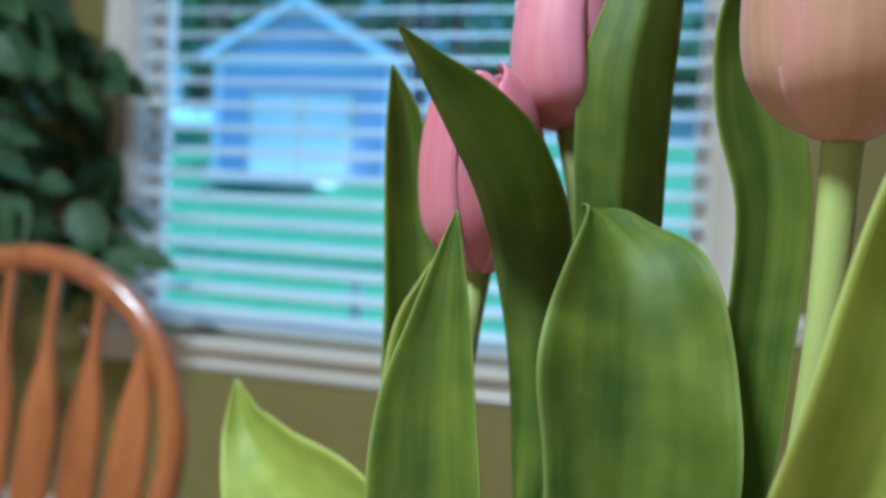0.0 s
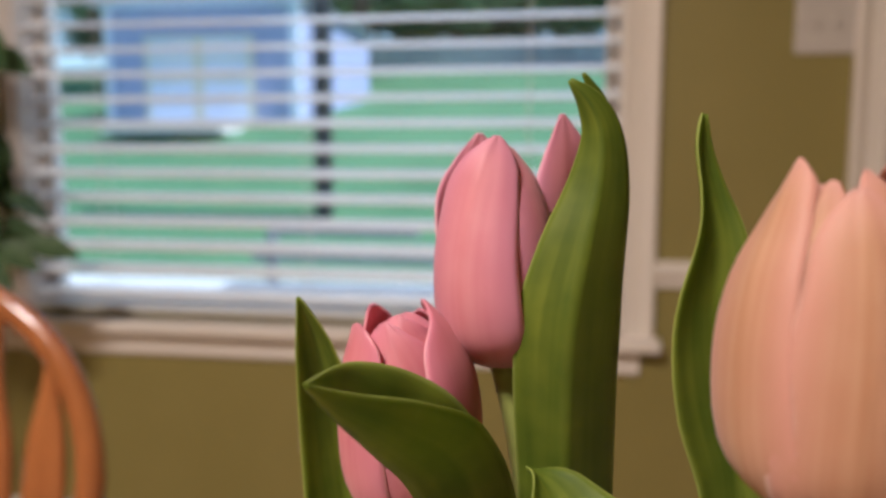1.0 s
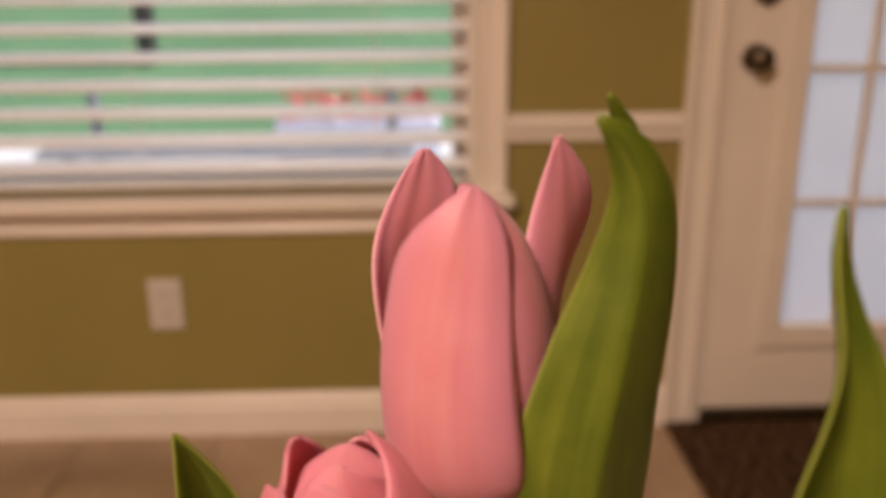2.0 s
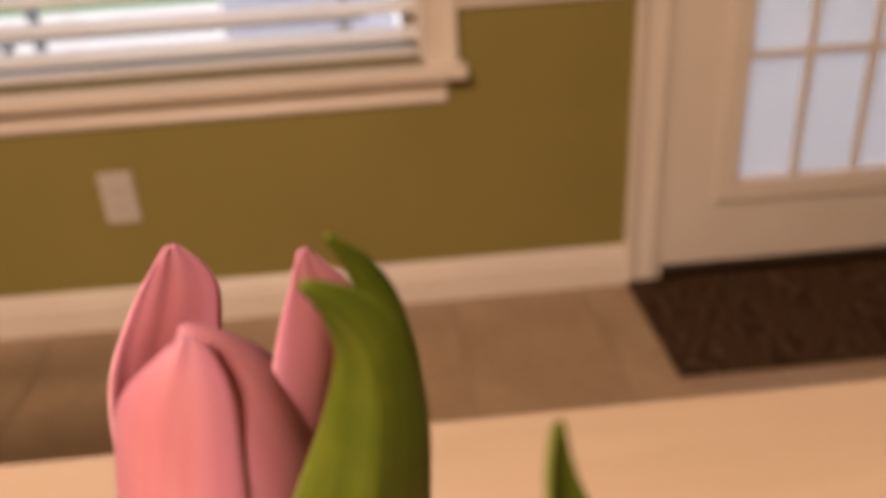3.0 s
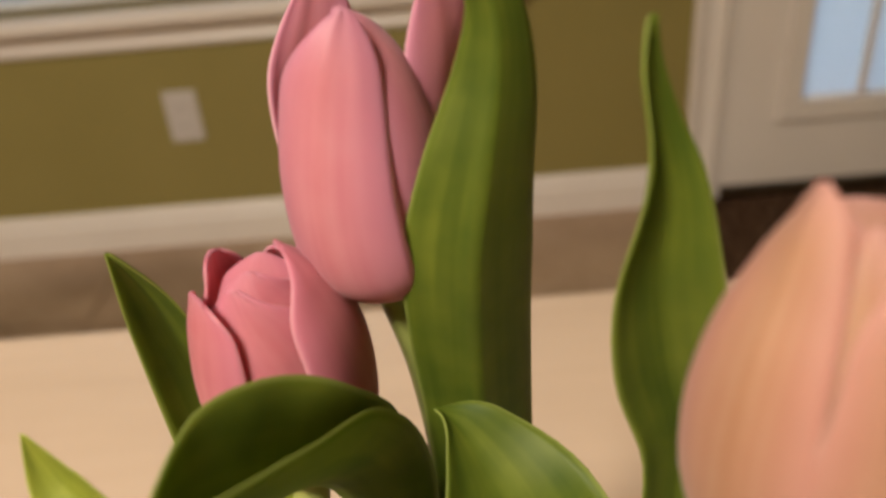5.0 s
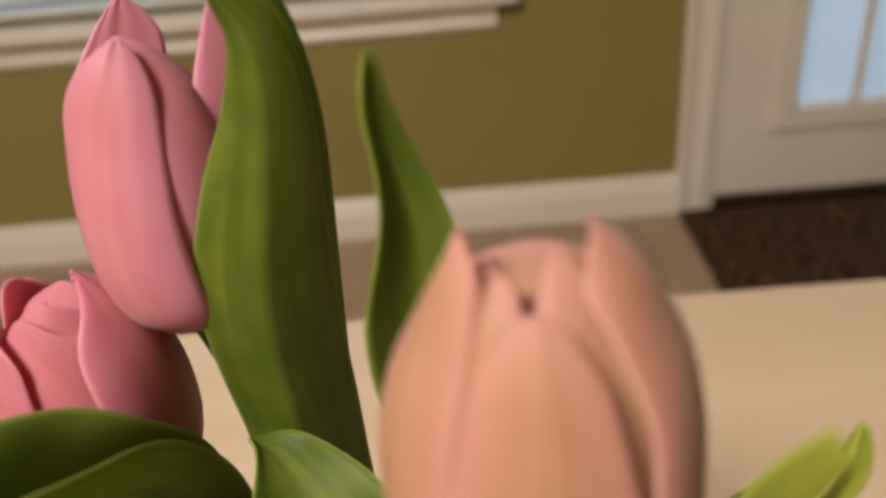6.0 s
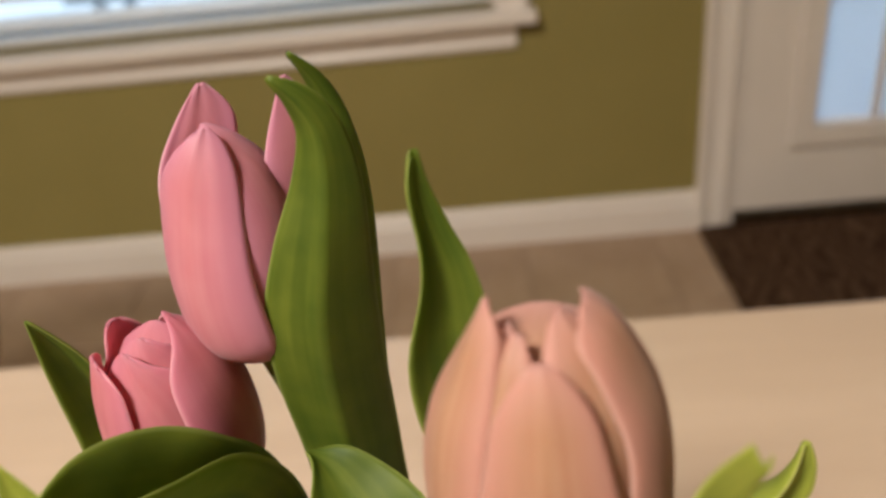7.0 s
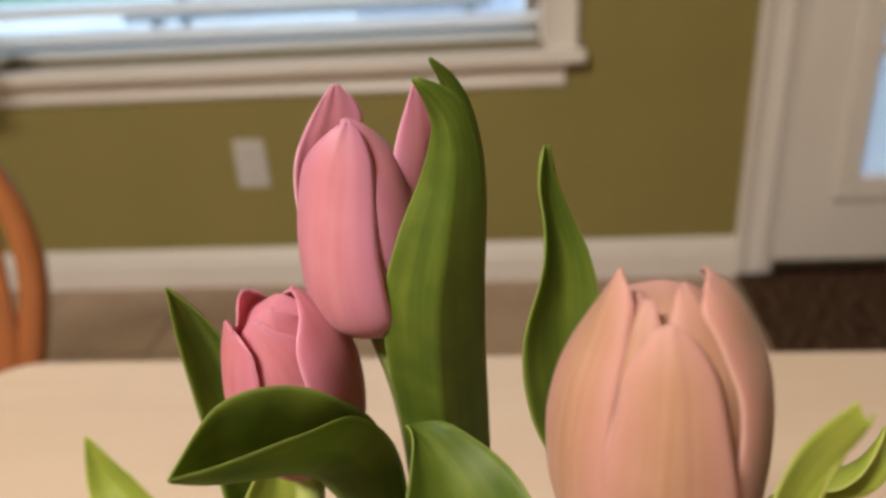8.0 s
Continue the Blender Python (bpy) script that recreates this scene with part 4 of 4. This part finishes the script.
leaf_part(rose, [
    (-0.2150, -1.8200, 0.8700, 1, 0, 0, 0.0060, 0.0060),
    (-0.2165, -1.8205, 0.9155, 1, 0, 0, 0.0085, 0.0060),
    (-0.2175, -1.8210, 0.9385, 1, 0, 0, 0.0055, 0.0050),
    (-0.2145, -1.8225, 0.9550, 1, 0, 0, 0.0004, 0.0004),
], M_LEAF, 0.2)
leaf_part(rose, [
    (-0.2070, -1.7900, 0.8500, 0.5, 0.2, 0.8, 0.0060, 0.0060),
    (-0.2480, -1.7580, 0.8700, 0.5, 0.2, 0.8, 0.0220, 0.0175),
    (-0.2900, -1.7270, 0.8740, 0.6, 0.1, 0.75, 0.0220, 0.0180),
    (-0.3130, -1.7100, 0.8840, 0.7, 0.1, 0.65, 0.0110, 0.0125),
    (-0.3230, -1.7050, 0.9035, 0.8, 0.1, 0.5, 0.0005, 0.0005),
], M_LEAF_PALE_LIT, 0.5)

# peach tulip
flower_head(peach, (-0.1372, -1.8345, 0.989), (-0.1385, -1.836, 1.041), [
    (0.82, [(0, 2, 90, 3, 3, 7), (5, 10, 90, 11, 11, 12), (14, 15.0, 90, 15, 15, 17), (30, 15.2, 90, 14, 14, 17), (43, 8, 90, 12, 12, 13), (46, 2.5, 90, 9, 9, 10), (47.5, -2, 90, 6, 6, 8)]),
    (0.80, [(0, 2, -95, 3, 3, 7), (6, 9, -95, 10, 10, 12), (20, 13, -95, 13, 13, 15), (38, 11.5, -95, 13, 13, 13), (44, 7.5, -95, 11, 11, 11), (47.5, 1.5, -95, 10, 10, 10), (47.5, -8, -95, 9, 9, 9)]),
    (0.74, [(0, 2, -58, 3, 3, 7), (5, 10.0, -57, 11, 11, 12), (14, 15.2, -55, 15, 15, 16), (28, 15.6, -54, 14.5, 14.5, 16.5), (40, 13.0, -52, 12, 12, 15), (48, 8.2, -48, 8, 8, 10), (53, 2.6, -40, 4, 4, 6)]),
    (0.76, [(0, 2, -142, 3, 3, 7), (5, 10.0, -140, 11, 11, 12), (14, 15.2, -138, 14, 14, 16), (28, 15.4, -138, 14, 14, 16.5), (40, 13.0, -142, 11.5, 11.5, 14), (47, 8.8, -150, 8, 8, 9), (51, 4.0, -165, 4, 4, 6)]),
    (0.72, [(0, 2, -120, 3, 3, 7), (5, 9.5, -118, 10, 10, 12), (14, 15.4, -116, 13, 13, 16), (28, 15.9, -118, 12, 12, 16), (40, 13.4, -122, 9, 9, 13), (47.5, 9.0, -128, 6, 6, 8), (51.8, 5.0, -126, 2.5, 2.5, 5)]),
    (0.80, [(0, 2, -10, 3, 3, 7), (6, 9, -10, 10, 10, 12), (20, 13.5, -10, 13, 13, 15), (38, 11.5, -10, 12, 12, 13), (46, 7.5, -10, 10, 10, 10), (51.5, 2.5, -10, 6, 6, 7)]),
    (0.86, [(0, 2, -14, 3, 3, 7), (4, 10.4, -20, 10, 10, 12), (12, 15.8, -20, 13, 14, 15.5), (26, 16.7, -19, 12, 15, 16), (38, 15.4, -18, 10, 14, 14), (46, 12.2, -16, 9, 12, 11), (51, 9.2, -14, 8, 9, 8.5), (54.2, 5.6, -12, 6.8, 6.6, 6.5)]),
    (0.88, [(0, 2, 200, 3, 3, 7), (4, 10.8, 203, 9, 10, 12), (12, 16.8, 205, 11, 11, 16), (26, 17.7, 206, 11, 9.5, 17), (38, 15.6, 205, 10, 8, 13), (46, 11.6, 200, 8.2, 6.4, 9), (51, 8.8, 193, 6, 4.8, 5.4), (54.8, 6.6, 184, 4.2, 3.6, 4)]),
    (0.80, [(0, 2.5, -97, 3, 3, 7), (3.5, 10.8, -97, 9, 9, 12), (11, 16.8, -97, 12.2, 12.2, 16), (24, 17.8, -96, 11.4, 11.4, 17), (36, 16.2, -95, 8.8, 8.8, 15), (45, 13.0, -95, 6.8, 6.8, 12), (51, 9.2, -96, 4.4, 4.4, 9)]),
], M_PEACH)
stem_part(peach, [(-0.166, -1.808, 0.736), (-0.1445, -1.826, 0.88), (-0.1388, -1.834, 0.945), (-0.1373, -1.8345, 0.991)], [0.0030, 0.0030, 0.0029, 0.0036])
leaf_part(peach, [
    (-0.166, -1.798, 0.850, 1, 0, 0, 0.006, 0.006),
    (-0.149, -1.800, 0.912, 1, 0, 0, 0.0070, 0.0075),
    (-0.1460, -1.802, 0.950, 1, 0, 0, 0.0070, 0.0080),
    (-0.1450, -1.804, 0.978, 1, 0, 0, 0.0080, 0.0080),
    (-0.1490, -1.806, 0.998, 1, 0, 0, 0.0096, 0.0080),
    (-0.1515, -1.807, 1.014, 1, 0.1, 0, 0.0086, 0.0082),
    (-0.1518, -1.807, 1.028, 1, 0.4, 0, 0.0056, 0.0056),
    (-0.1535, -1.8065, 1.037, 0.9, 0.8, 0, 0.0036, 0.0040),
    (-0.1548, -1.8055, 1.045, 0.8, 0.9, 0, 0.0030, 0.0024),
    (-0.1545, -1.8048, 1.0515, 0.8, 0.6, 0, 0.0008, 0.0008),
], M_LEAF, 0.42)
folded_leaf(peach, [
    ((-0.1600, -1.8180, 0.850), (-0.1600, -1.8120, 0.850), (-0.1640, -1.8120, 0.850)),
    ((-0.1220, -1.8580, 0.930), (-0.1330, -1.8490, 0.930), (-0.1475, -1.8560, 0.932)),
    ((-0.1170, -1.8560, 0.968), (-0.1265, -1.8490, 0.966), (-0.1375, -1.8580, 0.974)),
    ((-0.1185, -1.8510, 0.998), (-0.1215, -1.8470, 0.994), (-0.1265, -1.8510, 1.003)),
    ((-0.1168, -1.8505, 1.0165), (-0.1178, -1.8480, 1.0125), (-0.1212, -1.8490, 1.0205)),
    ((-0.1146, -1.8545, 1.0320), (-0.1152, -1.8548, 1.0302), (-0.1168, -1.8540, 1.0335)),
], M_LEAF_PALE_LIT, "pale channelled leaf with a blunt tip")
leaf_part(peach, [
    (-0.160, -1.812, 0.850, 0.8, 0.6, 0, 0.006, 0.006),
    (-0.128, -1.816, 0.950, 0.9, 0.3, -0.3, 0.0080, 0.0080),
    (-0.1095, -1.820, 0.986, 0.7, 0.3, -0.6, 0.0052, 0.0055),
    (-0.1012, -1.824, 0.9945, 0.7, 0.3, -0.4, 0.0046, 0.0046),
    (-0.0985, -1.8258, 1.0010, 0.8, 0.3, -0.1, 0.0028, 0.0028),
    (-0.0977, -1.8266, 1.0064, 0.8, 0.3, 0.0, 0.0006, 0.0006),
], M_LEAF_PALE_LIT, 0.9)


# ---- outside ----
def ground_z(x, y):
    if y < 4.7:
        return -0.12
    return -0.12 + 0.2158 * (min(y, 12) - 4.7) + 0.148 * (min(max(y, 12), 33) - 12) + 0.004 * (max(y, 33) - 33)


def ground():
    ys = [-60, -8, TH + 0.01, 1.5, 2.5, 4.0, 4.7, 5.3, 6.5, 8, 10, 12, 14, 17, 20, 24, 28, 33, 60, 200, 900]
    xs = [-900, -200, -60, -30, -20, -14, -10, -7, -5, -3, -1, 1, 3, 6, 10, 20, 40, 120, 900]
    bm = bmesh.new()
    g = [[bm.verts.new((x, y, ground_z(x, y) + (0.05 * math.sin(x * 0.8 + y * 0.5) if y > 5 else 0))) for x in xs] for y in ys]
    for r0, r1 in zip(g, g[1:]):
        for a in range(len(xs) - 1):
            bm.faces.new((r0[a], r0[a + 1], r1[a + 1], r1[a]))
    tagged(part("ground", bm, M_LAWN, smooth=True), "bright green lawn rising behind house", "lawn", kind="structure")


ground()

tagged(part("patio", boxes((-7, 4, TH + 0.012, 4.6, -0.2, -0.03), bevel=0.01), M_CONCRETE), "pale concrete patio slab outside window", "patio", kind="structure")


def shed():
    x0, x1, y, d = -8.45, -4.92, 12.0, 5.0
    g = ground_z(0, y) - 0.05
    e, p = 3.60, 4.60
    ob = thing("garden_shed", ((x0 + x1) / 2, y, g), "blue-grey garden shed with gable roof and double doors", "shed")
    w, cx0 = (x1 - x0) / 2, 0.0
    e, p = e - g, p - g
    bm = bmesh.new()
    ring = []
    for yy in (0, d):
        ring.append([bm.verts.new(c) for c in ((-w, yy, 0), (w, yy, 0), (w, yy, e), (0, yy, p), (-w, yy, e))])
    for k in range(5):
        bm.faces.new((ring[0][k], ring[0][(k + 1) % 5], ring[1][(k + 1) % 5], ring[1][k]))
    bm.faces.new(ring[0][::-1])
    bm.faces.new(ring[1])
    bmesh.ops.recalc_face_normals(bm, faces=bm.faces)
    part("wall", bm, M_SHED, ob)
    for s in (-1, 1):
        a = math.atan2(p - e, w)
        ln = w / math.cos(a) + 0.18
        r = part("roof_panel", boxes((0, ln, -0.22, d + 0.2, 0.012, 0.09)), M_ROOF, ob, "grey shingled roof slope")
        r.matrix_local = pose(0, 0, p, 0, 0, 0 if s > 0 else 180) @ pose(0, 0, 0, 0, math.degrees(a), 0) if s > 0 else pose(0, d, p, 0, 0, 180) @ pose(0, 0, 0, 0, math.degrees(a), 0)
        t = part("rake_board", boxes((0.02, ln, -0.02, 0.02, -0.13, 0.01)), M_SHEDTRIM, ob)
        t.matrix_local = pose(0, -0.235 if s > 0 else -0.235, p, 0, math.degrees(a) if s > 0 else 180 - math.degrees(a), 0)
    part("frieze_board", boxes((-w - 0.12, w + 0.12, -0.05, -0.005, e - 0.12, e + 0.06)), M_SHEDTRIM, ob)
    for x in (-w + 0.07, w - 0.07):
        part("corner_board", boxes((x - 0.075, x + 0.075, -0.035, -0.005, 0, e - 0.12)), M_SHEDTRIM, ob)
    part("corner_board", boxes((w + 0.005, w + 0.03, 0.0, 0.14, 0, e - 0.1)), M_SHEDTRIM, ob)
    for sx in (-1, 1):
        dr = part("shed_door", boxes((min(0, sx * 1.0), max(0, sx * 1.0), -0.06, -0.02, 0.05, 1.58), bevel=0.01), M_CREAM, ob, "cream framed shed door")
        for k in range(4):
            z0 = 0.13 + 0.36 * k
            part("door_panel", boxes((min(sx * 0.1, sx * 0.90), max(sx * 0.1, sx * 0.90), -0.068, -0.058, z0, z0 + 0.29), bevel=0.004), M_SHEDTRIM, dr)
    part("ramp", boxes((-1.0, 1.0, -1.5, -0.05, -0.12, 0.06)), M_CONCRETE, ob, "pale ramp board")


shed()

post = thing("garden_post", (-2.82, 6.62, ground_z(0, 6.62) - 0.05), "dark square post standing on lawn", "post")
part("shaft", boxes((-0.08, 0.08, -0.08, 0.08, 0, 3.8), bevel=0.008), M_DARK, post)
part("cap", boxes((-0.10, 0.10, -0.10, 0.10, 3.8, 3.86), bevel=0.01), M_DARK, post)

bench = thing("patio_bench", (-1.02, 2.0, -0.03), "slatted patio bench in glare-washed grey on concrete", "bench")
for z, y, xa, xb in ((0.65, 0.16, -0.72, 0.06), (0.52, 0.12, -0.80, 0.78), (0.40, -0.05, -0.84, 0.80), (0.40, -0.14, -0.84, 0.80), (0.40, -0.23, -0.84, 0.80)):
    part("slat", boxes((xa, xb, y - 0.03, y + 0.03, z - 0.016, z + 0.016), bevel=0.005), M_GREY, bench)
for x in (-0.70, 0.70):
    for y in (-0.22, 0.13):
        part("leg", boxes((x - 0.022, x + 0.022, y - 0.022, y + 0.022, 0, 0.40 if y < 0 else 0.66), bevel=0.004), M_GREY, bench)

planter = thing("flower_planter", (-0.5, 2.45, -0.03), "white planter box with red flowers on patio", "planter")
part("trough", boxes((-0.42, 0.42, -0.10, 0.10, 0, 0.44), bevel=0.01), M_SHEDTRIM, planter)
fl = bmesh.new()
rf = random.Random(3)
for k in range(240):
    c = Vector((rf.uniform(-0.40, 0.40), rf.uniform(-0.09, 0.09), 0.44 + rf.uniform(0, 0.13)))
    q = [c + Vector((rf.gauss(0, 0.02), rf.gauss(0, 0.02), rf.gauss(0, 0.02))) for _ in range(4)]
    fl.faces.new([fl.verts.new(v) for v in q])
tagged(part("blossoms", fl, M_FLOWERS, planter), kind="stuff")


def tree(place, height, spread, seed, label="broad leafy green tree beyond the lawn", name="tree", group="trees behind the lawn"):
    rt = random.Random(seed)
    ob = thing(name, place, label, name, group)
    part("trunk", tube([(0, 0, -0.2), (0.05, 0, height * 0.25), (0, 0.05, height * 0.55), (0.05, 0, height * 0.85)], [0.24, 0.18, 0.12, 0.04], 10), M_BARK, ob, smooth=True)
    ends = []
    for k in range(11):
        a = rt.uniform(0, math.tau)
        z0 = height * rt.uniform(0.25, 0.6)
        tip = Vector((spread * rt.uniform(0.4, 0.85) * math.cos(a), spread * rt.uniform(0.4, 0.85) * math.sin(a), min(height * 0.95, z0 + height * rt.uniform(0.08, 0.34))))
        mid = Vector((0, 0, z0)).lerp(tip, 0.5) + Vector((0, 0, 0.15))
        part("limb", tube([(0, 0, z0), mid, tip], [0.09, 0.06, 0.02], 7), M_BARK, ob, smooth=True)
        ends += [tip, mid.lerp(tip, 0.5)]
    ends += [Vector((0, 0, height * 0.9)), Vector((0, 0, height * 0.75))]
    verts, faces = [], []
    for c in ends:
        for k in range(170):
            o = Vector((rt.gauss(0, 1), rt.gauss(0, 1), rt.gauss(0, 0.8))) * spread * 0.17
            p = c + o
            u = Vector((rt.gauss(0, 1), rt.gauss(0, 1), rt.gauss(0, 0.6))).normalized()
            v = u.cross(Vector((rt.gauss(0, 1), rt.gauss(0, 1), rt.gauss(0, 1)))).normalized()
            s = rt.uniform(0.10, 0.24)
            n = len(verts)
            verts += [p - u * s, p + v * s * 0.5, p + u * s, p - v * s * 0.5]
            faces.append((n, n + 1, n + 2, n + 3))
    me = bpy.data.meshes.new("crown")
    me.from_pydata([tuple(v) for v in verts], [], faces)
    me.materials.append(M_CROWN)
    cr = new("crown", me)
    cr.parent = ob
    return ob


tree_a = tree((-13, 20, ground_z(0, 20)), 8.0, 3.6, 1)
tree_b = tree((-6.5, 22, ground_z(0, 22)), 9.0, 4.0, 2)
for x, y, turn, src in ((-18, 24, 40, tree_a), (-10, 27, 100, tree_b), (-2.2, 33, 70, tree_a), (3.5, 36, 150, tree_b), (-24, 30, 15, tree_b), (-15, 34, 230, tree_a), (-7, 38, 310, tree_b), (9, 38, 60, tree_a), (-1, 41, 200, tree_b), (15, 40, 120, tree_a), (-30, 40, 200, tree_b)):
    copy_thing(src, pose(x, y, ground_z(x, y), 0, 0, turn))

shrub = tree((-11.5, 30.5, ground_z(0, 30.5)), 4.2, 3.0, 7, "tall green shrub behind the fence", "shrub", "shrubs behind the fence")
for k, x in enumerate((-8.4, -5.0, -2.0, 1.4, 4.6, 8.0, 11.5, -15, -19)):
    copy_thing(shrub, pose(x, 30.5 + (k % 3), ground_z(x, 31), 0, 0, 70 * k))
fence = thing("board_fence", (-1, 29, ground_z(0, 29)), "grey-blue board fence along lawn edge", "fence")
fb = boxes((-0.29, 0.29, -0.015, 0.015, -0.1, 1.05), bevel=0.008)
board = part("board", fb, M_FENCE, fence)
board.location.x = -9
for k in range(1, 34):
    o = board.copy()
    scene.collection.objects.link(o)
    o.location.x = -9 + 0.6 * k
part("rail", boxes((-9.4, 11.2, 0.02, 0.08, 0.3, 0.38), (-9.4, 11.2, 0.02, 0.08, 0.78, 0.86)), M_FENCE, fence)

# floor tiles
TS = 0.333
tb = boxes((-TS / 2 + 0.002, TS / 2 - 0.002, -TS / 2 + 0.002, TS / 2 - 0.002, -0.004, 0.0), bevel=0.0015)
tile = part("tile", tb, M_TILE, floor)
first = True
for i in range(15):
    for j in range(14):
        x, y = X0 + TS / 2 + i * TS + 0.001, -TS / 2 - j * TS - 0.001
        o = tile if first else tile.copy()
        if not first:
            scene.collection.objects.link(o)
        first = False
        o.location = (x, y, 0)
